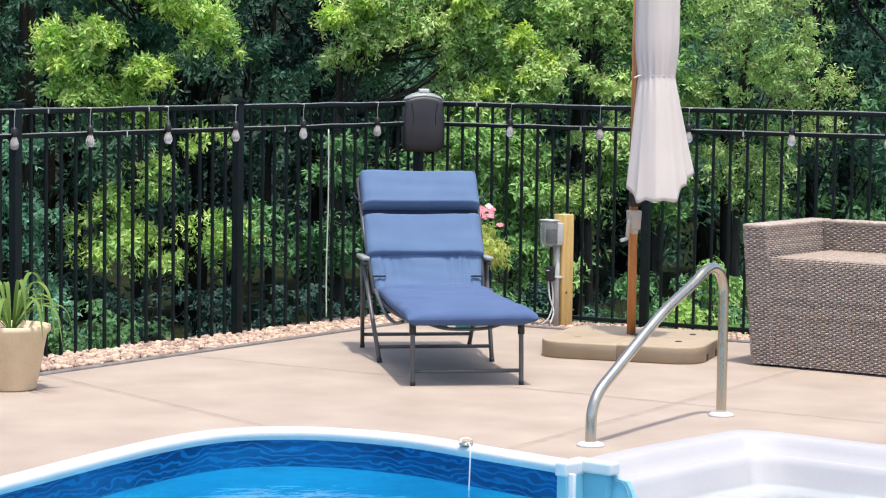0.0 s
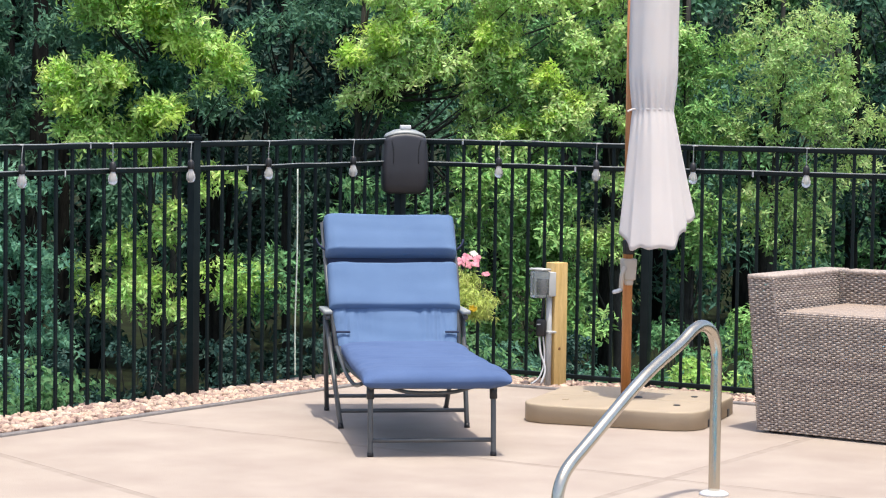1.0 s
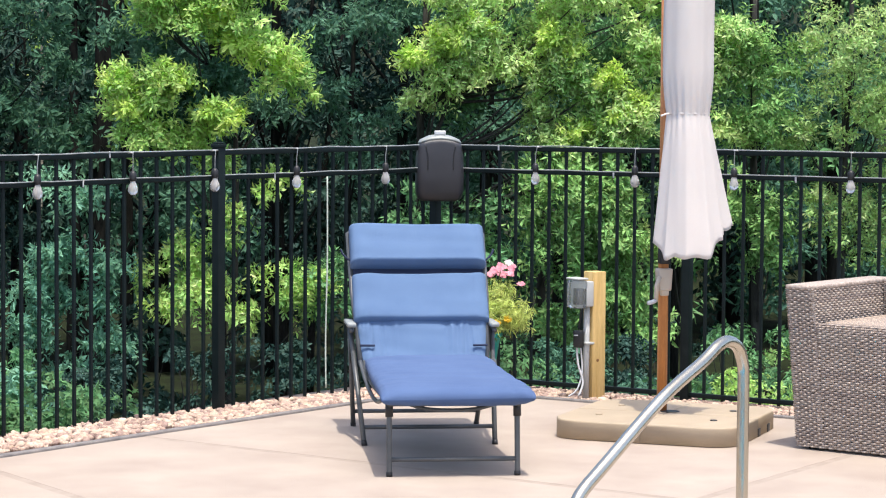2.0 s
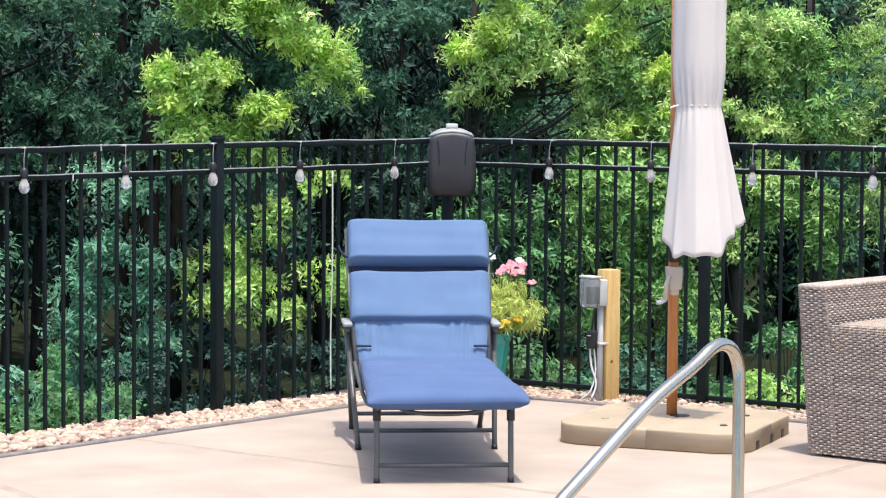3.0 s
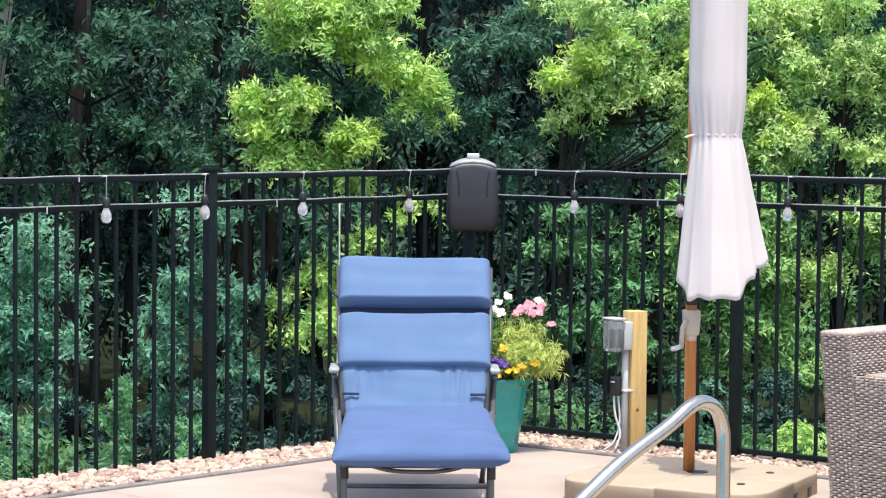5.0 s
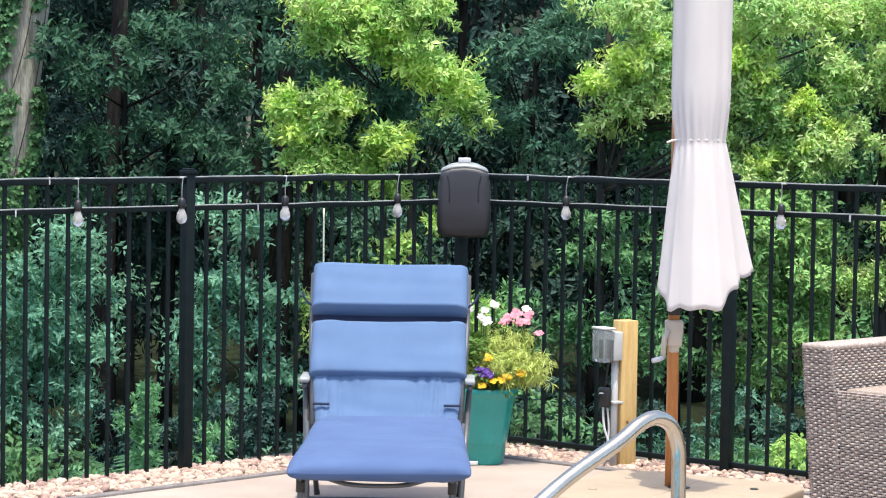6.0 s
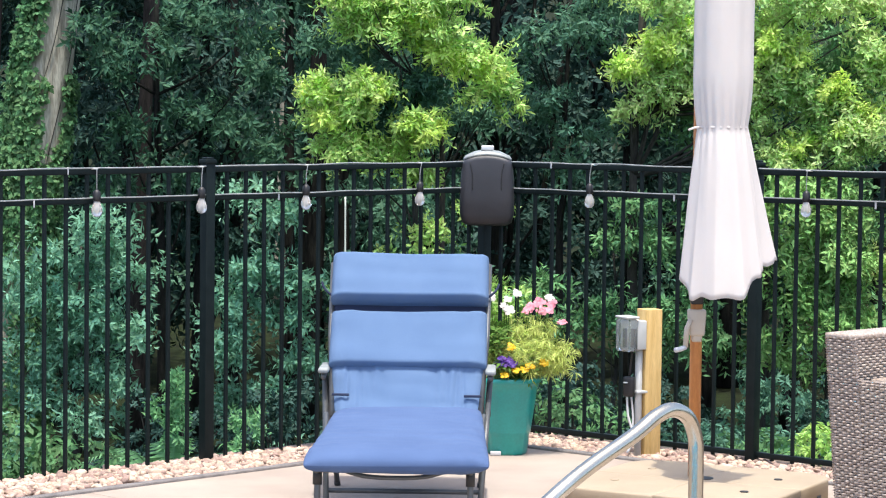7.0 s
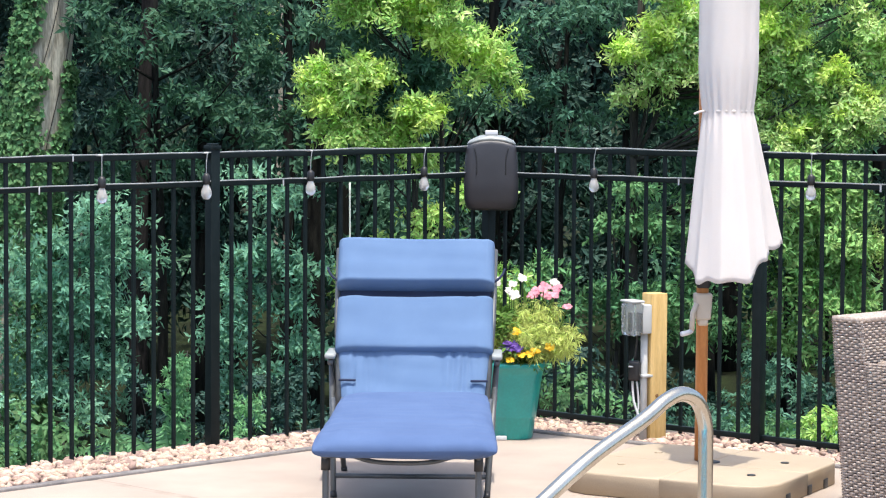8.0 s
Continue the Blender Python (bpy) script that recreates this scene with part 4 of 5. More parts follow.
v, f = weave(SOFA_D - 0.10, 0.17, lean @ pose(0.150, SOFA_D / 2 - 0.05, 0.59, 0, 0, 90))
raw("inner_weave", v, f, WICKER, end, smooth=True)
v, f = weave(SOFA_L - 0.1, 0.17, pose(SOFA_L / 2 + 0.04, SOFA_D - 0.135, 0.595))
raw("back_weave", v, f, WICKER, backp, smooth=True)
part("end_rim", moved(blk((0, 0, 0), (0.145, SOFA_D, 0.022), 0.009), (0.083 - LEAN, SOFA_D / 2, SOFA_H)), WICKER, end)
part("back_rim", blk((SOFA_L / 2 + 0.10, SOFA_D - 0.072, SOFA_H), (SOFA_L - 0.03, 0.14, 0.022), 0.009), WICKER, backp)
for x, y in ((0.09, 0.06), (0.09, SOFA_D - 0.06), (SOFA_L - 0.1, 0.06), (SOFA_L - 0.1, SOFA_D - 0.06)):
    part("foot", blk((x, y, 0.018), (0.06, 0.05, 0.036), 0.006), DARK, sofa)

# timber post with outlet box
wp = thing("timber_post", pose(1.470, 2.80, 0, 0, 0, 26), "square yellow pine post standing in the gravel", "post")
part("shaft", blk((0, 0, 0.365), (0.092, 0.092, 0.73), 0.004), PINE, wp)
for kx, ky, kz, kr in ((0.0465, 0.012, 0.615, 0.011), (0.0465, -0.018, 0.34, 0.007), (-0.01, -0.0465, 0.22, 0.009)):
    turn_in = Matrix.Translation((kx, ky, kz)) @ (Matrix.Rotation(radians(90), 4, "Y") if kx > 0.04 else Matrix.Rotation(radians(90), 4, "X")) @ Matrix.Diagonal((1.6 if kx > 0.04 else 1.0, 1.0, 1.0, 1.0))
    bm = lathe(bmesh.new(), [(kr, 0.0), (kr, 0.0012), (kr * 0.6, 0.0018), (kr * 0.2, 0.0012)], 14)
    bmesh.ops.transform(bm, matrix=turn_in, verts=bm.verts)
    part("knot", bm, KNOT, wp, "brown knot in the pine")
ob = thing("outlet_box", pose(1.466, 2.80, -0.01, 0, 0, 26), "grey weatherproof outlet box with clear bubble cover on timber post", "outlet box")
part("back_box", blk((-0.075, -0.012, 0.615), (0.055, 0.10, 0.145), 0.006), GREY, ob)
part("cover", blk((-0.135, -0.014, 0.615), (0.07, 0.115, 0.165), 0.018), CLEAR, ob, "clear bubble cover")
part("receptacle", blk((-0.106, -0.012, 0.60), (0.012, 0.05, 0.09), 0.004), DARK, ob)
part("hood", blk((-0.132, -0.014, 0.703), (0.075, 0.118, 0.012), 0.005), GREY, ob)
part("conduit", bar([(-0.066, -0.02, 0.55), (-0.066, -0.02, 0.30), (-0.066, -0.02, -0.03)], 0.018, 14), GREY, ob, "grey plastic conduit")
part("clamp", blk((-0.06, -0.02, 0.33), (0.06, 0.06, 0.014), 0.004), GREY, ob)
tm = thing("plug_timer", pose(1.368, 2.745, 0, 0, 0, -20), "black outdoor plug timer hanging by its cord", "timer")
body = part("body", blk((0, 0, 0.345), (0.06, 0.045, 0.10), 0.014), DARK, tm)
part("dial", moved(lathe(bmesh.new(), [(0.012, 0), (0.012, 0.004), (0.008, 0.006)], 14), (-0.012, -0.026, 0.365)), WHITE, body)
part("cord", bar(curve([(0.02, 0.0, 0.60), (0.012, 0, 0.50), (0.0, 0, 0.40)], 5), 0.006, 8), DARK, tm, "black cord")
part("cord", bar(curve([(-0.01, 0, 0.30), (0.0, -0.01, 0.20), (0.03, -0.02, 0.10), (0.01, -0.05, 0.02)], 5), 0.006, 8), WHITE, tm, "white cord")
part("cord", bar(curve([(0.012, 0, 0.30), (0.022, 0, 0.16), (0.0, -0.03, 0.06), (-0.05, -0.05, 0.015)], 5), 0.005, 8), WHITE, tm, "white cord")

# charcoal box on the fence's corner post
cb = thing("speaker_box", pose(CORNER.x + 0.01, CORNER.y - 0.10, 1.105, 0, 0, -2), "charcoal plastic housing with pale rim on fence corner post", "housing")
cb.scale = (1.07, 1.0, 1.0)
def tub(rows, n=40, power=0.45):
    bm = bmesh.new()
    rings = []
    for w, d, z, y in rows:
        ring = []
        for k in range(n):
            t = math.tau * k / n
            c, s = math.cos(t), math.sin(t)
            ring.append(bm.verts.new((math.copysign(abs(c) ** power, c) * w / 2, y + math.copysign(abs(s) ** power, s) * d / 2, z)))
        rings.append(ring)
    for a, b in zip(rings, rings[1:]):
        for k in range(n):
            bm.faces.new((a[k], a[(k + 1) % n], b[(k + 1) % n], b[k]))
    bm.faces.new(rings[0][::-1]), bm.faces.new(rings[-1])
    for v in bm.verts:
        if v.co.z > 0.2:
            v.co.z -= 0.030 * (v.co.x / 0.125) ** 2 * min(1.0, (v.co.z - 0.2) / 0.15)
    return bm
part("shell", tub([(0.19, 0.09, 0.0, 0.02), (0.245, 0.12, 0.015, 0.01), (0.268, 0.14, 0.06, 0.0), (0.272, 0.15, 0.16, 0.0), (0.264, 0.155, 0.28, 0.0), (0.250, 0.15, 0.35, 0.0), (0.238, 0.145, 0.376, 0.0)]), SHELL, cb)
part("rim", tub([(0.240, 0.148, 0.374, 0.0), (0.240, 0.148, 0.383, 0.0), (0.22, 0.13, 0.394, 0.005), (0.13, 0.08, 0.402, 0.01)]), RIM, cb, "pale grey top rim")
part("tab", blk((0.0, -0.02, 0.412), (0.062, 0.05, 0.026), 0.005), WHITE, cb, "small white tab")
for sx in (-1, 1):
    part("groove", bar(curve([(sx * 0.085, -0.077, 0.335), (sx * 0.072, -0.0785, 0.27), (sx * 0.072, -0.077, 0.19)], 5), 0.0025, 6), DARK, cb)
part("mount", blk((0, 0.075, 0.2), (0.05, 0.05, 0.22), 0.004), DARK, cb)

# string lights tied along the fence top
sl = thing("string_lights", pose(0, 0, 0), "black cable with clear glass bulbs tied along the fence rail", "string lights")
bulb_at = [(on_left, s) for s in (-3.1, -2.47, -1.864, -1.287, -0.655, -0.055, 0.588, 1.345)] + [(on_right, s) for s in (0.725, 1.37, 1.99, 2.68, 3.3, 3.95)]
bulb_prof = [(0.004, -0.078), (0.014, -0.075), (0.022, -0.066), (0.0265, -0.052), (0.025, -0.036), (0.018, -0.018), (0.014, -0.006), (0.013, 0.0)]
for at, s in bulb_at:
    p = at(s, 0.034)
    sw = rng.uniform(-0.012, 0.012)
    ang = math.degrees(math.atan2(*(LEFT if at is on_left else RIGHT).yx))
    way = LEFT if at is on_left else RIGHT
    q = p + way * sw
    dz = fall(at, s)
    sock = part("socket", moved(lathe(bmesh.new(), [(0.006, 0.050), (0.011, 0.046), (0.0185, 0.036), (0.0185, 0.0), (0.016, -0.004)], 14), (q.x, q.y, 1.297 + dz)), DARK, sl, "black rubber bulb socket")
    part("bulb", moved(lathe(bmesh.new(), bulb_prof, 18), (q.x, q.y, 1.297 + dz)), GLASS, sock, "clear glass bulb")
    part("filament", bar([(q.x - 0.004, q.y, 1.29 + dz), (q.x - 0.006, q.y, 1.24 + dz), (q.x + 0.006, q.y, 1.24 + dz), (q.x + 0.004, q.y, 1.29 + dz)], 0.0016, 5), CREAMY, sock, "pale filament holder")
    part("drop_cord", bar(curve([(p.x, p.y, 1.445 + dz), (q.x, q.y, 1.39 + dz), (q.x, q.y, 1.34 + dz)], 4), 0.0022, 6), CABLE, sl)
    part("zip_tie", moved(lathe(bmesh.new(), [(0.017, -0.004), (0.019, 0), (0.017, 0.004)], 10), (at(s, 0.012).x, at(s, 0.012).y, 1.443 + dz)), GREY, sl, "pale cable tie")
for at, lo, hi in ((on_left, -3.3, 1.79), (on_right, 0.06, 4.4)):
    for zz, off, amp in ((1.445, 0.022, 0.005), (1.307, 0.020, 0.004)):
        pts = []
        for k in range(90):
            s = lo + (hi - lo) * k / 89
            p = at(s, off + 0.006 * noise.noise((s * 3, zz, 1)))
            pts.append((p.x, p.y, zz + fall(at, s) + amp * noise.noise((s * 4, zz * 3, 7))))
        part("cable", bar(pts, 0.0032, 6), CABLE, sl)
for at, s, zz in ((on_left, -0.98, 1.294), (on_left, -0.80, 1.44), (on_left, 0.42, 1.294), (on_left, -1.6, 1.44), (on_right, 1.22, 1.294), (on_right, 2.35, 1.294), (on_right, 0.45, 1.44)):
    p = at(s, 0.016)
    part("zip_tie", blk((p.x, p.y, zz + fall(at, s) - 0.006), (0.006, 0.012, 0.034), 0.002, 20), WHITE, sl, "white cable tie")
# thin pale cord hanging on the fence
pc = thing("hanging_cord", pose(0, 0, 0), "thin pale green cord hanging straight down the fence", "cord")
p = on_left(0.835, 0.03)
part("strand", bar(curve([(p.x, p.y, 1.265), (p.x + 0.002, p.y, 0.8), (p.x - 0.006, p.y, 0.35), (p.x - 0.004, p.y - 0.01, 0.05)], 6), 0.0045, 6), CORD, pc)

# teal pot with flowers
pot = thing("flower_pot", pose(0.765, 2.79, 0), "glossy teal fluted plastic pot of mixed summer flowers", "flower pot")
flute = lambda a, i: 1 + 0.018 * abs(math.cos(5 * a)) ** 3 + (0.03 if abs(math.cos(2 * a)) < 0.2 else 0)
pot.scale = (1.05, 1.05, 1.03)
part("bowl", lathe(bmesh.new(), [(0.090, 0.0), (0.095, 0.01), (0.106, 0.10), (0.110, 0.105), (0.111, 0.115), (0.138, 0.31), (0.148, 0.345), (0.157, 0.35), (0.157, 0.372), (0.147, 0.375), (0.138, 0.36), (0.12, 0.34)], 60, flute), TEAL, pot)
part("soil", moved(lathe(bmesh.new(), [(0.126, 0.0), (0.126, 0.01), (0.05, 0.02)], 30), (0, 0, 0.335)), SOIL, pot)
part("tag", blk((-0.055, -0.10, 0.012), (0.05, 0.012, 0.02), 0.003), WHITE, pot, "white label at the pot's foot")


def leaves(name, parent, material, tips, ways, per, length, width, spread, droop, seed, label="", flat=0.0):
    v, f = leaf_arrays(np.random.default_rng(seed), np.asarray(tips, float), np.asarray(ways, float), per, length, width, spread, droop, flat=flat)
    o = raw(name, v, f, material, parent, label)
    o["kind"] = "stuff"
    return o


g = np.random.default_rng(21)
tips, ways = [], []
for k in range(330):
    a, e = g.uniform(0, math.tau), g.uniform(0.0, 1.3)
    d = np.array([math.cos(a) * math.cos(e), math.sin(a) * math.cos(e), math.sin(e)])
    stalk = g.uniform(0.10, 0.25)
    top = np.array([0.085, 0, 0.47]) + d * stalk * [1.0, 0.7, 1.0]
    for t in np.linspace(0.3, 1.0, 6):
        droop = 0.08 * t * t
        tips.append(np.array([0.05, 0, 0.41]) * (1 - t) + top * t - [0, 0, droop * g.uniform(0.3, 1.0)])
        ways.append(d * 0.6 + [0, 0, -0.5 * t])
leaves("trailing_foliage", pot, LEAF_LIME, tips, ways, 12, 0.048, 0.0048, 0.5, 0.9, 5, "lime green needle-like trailing foliage", 0.7)
tips, ways = [], []
for k in range(130):
    a = g.uniform(0, math.tau)
    r = g.uniform(0.02, 0.15)
    tips.append((r * math.cos(a), r * math.sin(a), 0.37 + g.uniform(0, 0.12) + (0.12 if math.cos(a) < -0.3 else 0)))
    ways.append((math.cos(a) * 0.6, math.sin(a) * 0.6, 0.6))
leaves("foliage", pot, LEAF_POT, tips, ways, 6, 0.055, 0.02, 0.4, 0.1, 6)


def bloom(x, y, z, r, material, petals, label, stalk=True):
    bm = bmesh.new()
    tilt = Matrix.Translation((x, y, z)) @ Matrix.Rotation(g.uniform(0.5, 1.1), 4, "X") @ Matrix.Rotation(g.uniform(0, 6), 4, "Z")
    for layer in (1.0, 0.65):
        for k in range(petals):
            a = math.tau * k / petals + layer * 2
            pts = [(0, 0, 0.1), (0.45, 0.38, 0.18), (0.85, 0.40, 0.04 + 0.4 * (1 - layer)), (1.05, 0, 0.05 + 0.4 * (1 - layer)), (0.85, -0.40, 0.04 + 0.4 * (1 - layer)), (0.45, -0.38, 0.18)]
            c, s = math.cos(a), math.sin(a)
            q = g.uniform(0.7, 1.25)
            vs = [bm.verts.new(tilt @ (Vector(((u * c - w * s) * q, (u * s + w * c) * q, h + g.uniform(-0.22, 0.30) * u)) * r * layer)) for u, w, h in pts]
            bm.faces.new(vs)
    o = part("flower", bm, material, pot, label, smooth=False)
    if stalk:
        part("stem", bar(curve([(x * 0.4, y * 0.4, 0.38), (x * 0.8, y * 0.8, (z + 0.38) / 2), (x, y, z)], 4), 0.0025, 5), LEAF_POT, o)
    return o


for x, y, z in ((0.10, -0.05, 0.715), (0.145, -0.02, 0.735), (0.185, -0.06, 0.70), (0.20, -0.02, 0.725), (0.255, -0.04, 0.64), (0.16, 0.02, 0.69), (0.09, 0.0, 0.69)):
    bloom(x, y, z, 0.027, PINK, 6, "pink geranium-like flower")
for x, y, z in ((-0.085, -0.03, 0.765), (-0.01, -0.02, 0.745), (0.04, -0.03, 0.775), (-0.02, 0.02, 0.71), (0.0, -0.05, 0.70), (0.19, 0.02, 0.755)):
    bloom(x, y, z, 0.026, CREAMY, 5, "white flower")
for x, y, z in ((-0.035, -0.14, 0.475), (0.0, -0.15, 0.465), (0.02, -0.15, 0.45), (-0.02, -0.15, 0.45), (-0.06, -0.14, 0.44)):
    bloom(x, y, z, 0.024, PURPLE, 6, "purple pansy", False)
for x, y, z in ((-0.015, -0.16, 0.395), (0.035, -0.165, 0.42), (0.075, -0.165, 0.425), (0.10, -0.16, 0.44), (0.17, -0.12, 0.455), (0.01, -0.14, 0.53)):
    bloom(x, y, z, 0.023, YELLOW, 6, "yellow pansy", False)

# cream planter with grassy plant
pl = thing("planter", pose(-2.078, 0.06, 0), "cream tapered planter with arching spider plant on the deck", "planter")
part("bowl", lathe(bmesh.new(), [(0.118, 0.0), (0.128, 0.01), (0.13, 0.05), (0.136, 0.055), (0.178, 0.28), (0.196, 0.30), (0.198, 0.325), (0.186, 0.33), (0.176, 0.315), (0.16, 0.29)], 44), CLAY, pl)
part("soil", moved(lathe(bmesh.new(), [(0.172, 0), (0.172, 0.01), (0.06, 0.02)], 30), (0, 0, 0.285)), SOIL, pl)
for k in range(22):
    a = g.uniform(0, math.tau)
    reach, rise = g.uniform(0.16, 0.38), g.uniform(0.08, 0.25)
    c, s = math.cos(a), math.sin(a)
    pts = curve([(0.02 * c, 0.02 * s, 0.31), (reach * 0.45 * c, reach * 0.45 * s, 0.31 + rise), (reach * 0.85 * c, reach * 0.85 * s, 0.31 + rise * 0.85), (reach * c, reach * s, 0.31 + rise * 0.35 - 0.35 * reach * g.uniform(0.2, 1.0))], 5)
    bm = bmesh.new()
    rows = []
    for i, p in enumerate(pts):
        w = 0.0115 * math.sin(math.pi * (0.15 + 0.83 * i / (len(pts) - 1)))
        rows.append((bm.verts.new(p + Vector((-s, c, 0.25)) * w), bm.verts.new(p - Vector((0, 0, 0.003))), bm.verts.new(p - Vector((-s, c, -0.25)) * w)))
    for p, q in zip(rows, rows[1:]):
        bm.faces.new((p[0], p[1], q[1], q[0])), bm.faces.new((p[1], p[2], q[2], q[1]))
    part("leaf", bm, LEAF_BLADE, pl)

# woodland behind the fence
def tree(name, x, y, trunk_r, height, crown, material, bark, label, seed, leaf=0.10, clump_r=0.28, full=1.5, per=14, category="tree", lean=(0, 0), fresh=()):
    """Tapered trunk, a limb to every few clumps, and clumps of leafy twigs. crown: boughs (x, z, half width, half height), or with y and half depth too."""
    r = np.random.default_rng(seed)
    z0 = gz(x, y)
    t = thing(name, pose(x, y, z0), label, category, "trees of the wood")
    pts = [Vector((lean[0] * k ** 1.3 + 0.06 * math.sin(k * 5 + seed), lean[1] * k, height * k)) for k in np.linspace(0, 1, 9)]
    part("trunk", bar(pts, 0, 12, [trunk_r * (1.25 - 0.2 * min(1, i) - 0.7 * i / 8) for i in range(9)]), bark, t)
    centres, radii = [], []
    for bough in crown:
        bx, bz, hx, hz = bough if len(bough) == 4 else (bough[0], bough[2], bough[3], bough[5])
        by, hy = (y - 0.5, min(0.8, max(0.25, hx * 0.8))) if len(bough) == 4 else (bough[1], bough[4])
        for _ in range(max(2, round(full * hx * hz / (0.6 * clump_r ** 2)))):
            d = r.normal(0, 1, 3)
            d *= r.uniform(0.15, 1.0) ** 0.4 / np.linalg.norm(d)
            centres.append((bx - x + d[0] * hx, by - y + d[1] * hy, bz - z0 + d[2] * hz))
            radii.append(clump_r * r.uniform(0.65, 1.35))
    limb = bmesh.new()
    for c in centres[::4]:
        k = min(0.92, max(0.15, (c[2] - 0.9) / height))
        a = pts[int(k * 8)]
        m = a.lerp(Vector(c), 0.55) + Vector((0, 0, -0.10 * (Vector(c) - a).length))
        w = min(0.05, trunk_r * 0.3)
        tube(limb, curve([a, m, c], 3), 0, 5, [w * (1 - 0.8 * q / 6) for q in range(7)])
    part("branchwork", limb, bark, t)["kind"] = "stuff"
    tips, ways = sprays(r, centres, radii, per)
    v, f = leaf_arrays(r, tips, ways, 3, leaf, leaf * 0.38, 0.25, 0.12, 0.15, (0.2, 0.9), 0.65)
    raw("crown", v, f, material, t)["kind"] = "stuff"
    # these boughs get extra sprays in a yellower, brighter leaf colour
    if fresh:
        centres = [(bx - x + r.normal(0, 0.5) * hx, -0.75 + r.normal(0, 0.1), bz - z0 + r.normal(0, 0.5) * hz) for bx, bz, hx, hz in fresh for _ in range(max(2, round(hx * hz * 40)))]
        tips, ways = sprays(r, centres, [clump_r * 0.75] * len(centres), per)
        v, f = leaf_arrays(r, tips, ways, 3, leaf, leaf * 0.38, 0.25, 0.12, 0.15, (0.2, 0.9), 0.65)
        raw("fresh_growth", v, f, LEAF_YELLOW, t, "yellow-green leaves at the bough tips")["kind"] = "stuff"
    return t


def gz(x, y):
    return ground_height(x, y) - 0.05


# nearer trees; sun and shade among them are put into the leaf colours
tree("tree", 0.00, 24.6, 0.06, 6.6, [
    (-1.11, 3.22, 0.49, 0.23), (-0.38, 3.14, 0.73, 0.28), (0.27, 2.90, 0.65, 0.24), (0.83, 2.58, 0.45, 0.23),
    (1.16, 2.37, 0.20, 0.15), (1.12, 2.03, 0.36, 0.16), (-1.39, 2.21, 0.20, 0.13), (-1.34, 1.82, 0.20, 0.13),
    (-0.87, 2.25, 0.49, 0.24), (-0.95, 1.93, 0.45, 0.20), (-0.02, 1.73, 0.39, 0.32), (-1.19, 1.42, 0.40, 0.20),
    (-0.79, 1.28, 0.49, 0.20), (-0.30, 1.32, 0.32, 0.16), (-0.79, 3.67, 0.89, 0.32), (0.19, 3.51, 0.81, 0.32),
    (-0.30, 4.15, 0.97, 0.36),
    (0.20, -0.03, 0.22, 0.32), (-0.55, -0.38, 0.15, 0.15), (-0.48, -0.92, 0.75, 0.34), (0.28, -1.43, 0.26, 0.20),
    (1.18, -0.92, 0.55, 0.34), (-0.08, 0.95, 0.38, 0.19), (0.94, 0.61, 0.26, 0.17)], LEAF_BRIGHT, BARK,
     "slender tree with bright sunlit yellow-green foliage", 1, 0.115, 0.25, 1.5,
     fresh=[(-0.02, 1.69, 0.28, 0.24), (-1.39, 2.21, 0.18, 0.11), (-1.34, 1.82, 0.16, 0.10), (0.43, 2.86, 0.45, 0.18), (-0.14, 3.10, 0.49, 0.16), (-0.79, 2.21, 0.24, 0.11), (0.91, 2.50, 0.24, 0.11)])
# inner foliage of the bright tree; its shade is in the leaf colour
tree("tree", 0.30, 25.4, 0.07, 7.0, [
    (-0.33, 2.40, 0.93, 0.59), (0.34, 2.07, 0.76, 0.51), (-0.66, 1.65, 0.76, 0.42), (-1.18, 2.66, 0.51, 0.51)], LEAF_SHADE, BARK, "darker leaves set in as the bright tree's shaded inside", 5, 0.13, 0.33, 1.2)
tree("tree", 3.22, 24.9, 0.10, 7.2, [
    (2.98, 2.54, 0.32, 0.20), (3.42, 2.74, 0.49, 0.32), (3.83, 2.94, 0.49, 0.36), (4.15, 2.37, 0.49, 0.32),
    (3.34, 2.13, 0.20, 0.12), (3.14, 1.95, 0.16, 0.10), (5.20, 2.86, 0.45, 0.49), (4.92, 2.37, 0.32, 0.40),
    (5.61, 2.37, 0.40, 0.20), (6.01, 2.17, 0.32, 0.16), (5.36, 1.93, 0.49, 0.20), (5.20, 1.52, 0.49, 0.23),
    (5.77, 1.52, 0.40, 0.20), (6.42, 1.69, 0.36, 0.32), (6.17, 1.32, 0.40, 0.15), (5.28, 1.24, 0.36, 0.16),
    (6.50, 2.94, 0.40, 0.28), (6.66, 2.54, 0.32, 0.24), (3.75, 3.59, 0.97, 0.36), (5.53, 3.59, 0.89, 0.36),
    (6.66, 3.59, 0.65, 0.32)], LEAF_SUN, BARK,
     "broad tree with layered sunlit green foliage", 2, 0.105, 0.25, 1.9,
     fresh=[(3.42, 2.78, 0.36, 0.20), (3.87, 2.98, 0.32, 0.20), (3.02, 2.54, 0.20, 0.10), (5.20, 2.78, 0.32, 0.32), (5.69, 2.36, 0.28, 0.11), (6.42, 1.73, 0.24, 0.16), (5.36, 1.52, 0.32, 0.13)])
tree("tree", 5.20, 25.8, 0.09, 7.4, [
    (3.73, 2.16, 0.76, 0.51), (5.95, 1.90, 1.02, 0.51), (4.76, 2.84, 1.02, 0.68), (6.46, 2.84, 0.76, 0.59)], LEAF_MID, BARK, "green tree standing behind the sunlit boughs", 6, 0.13, 0.33, 1.2)
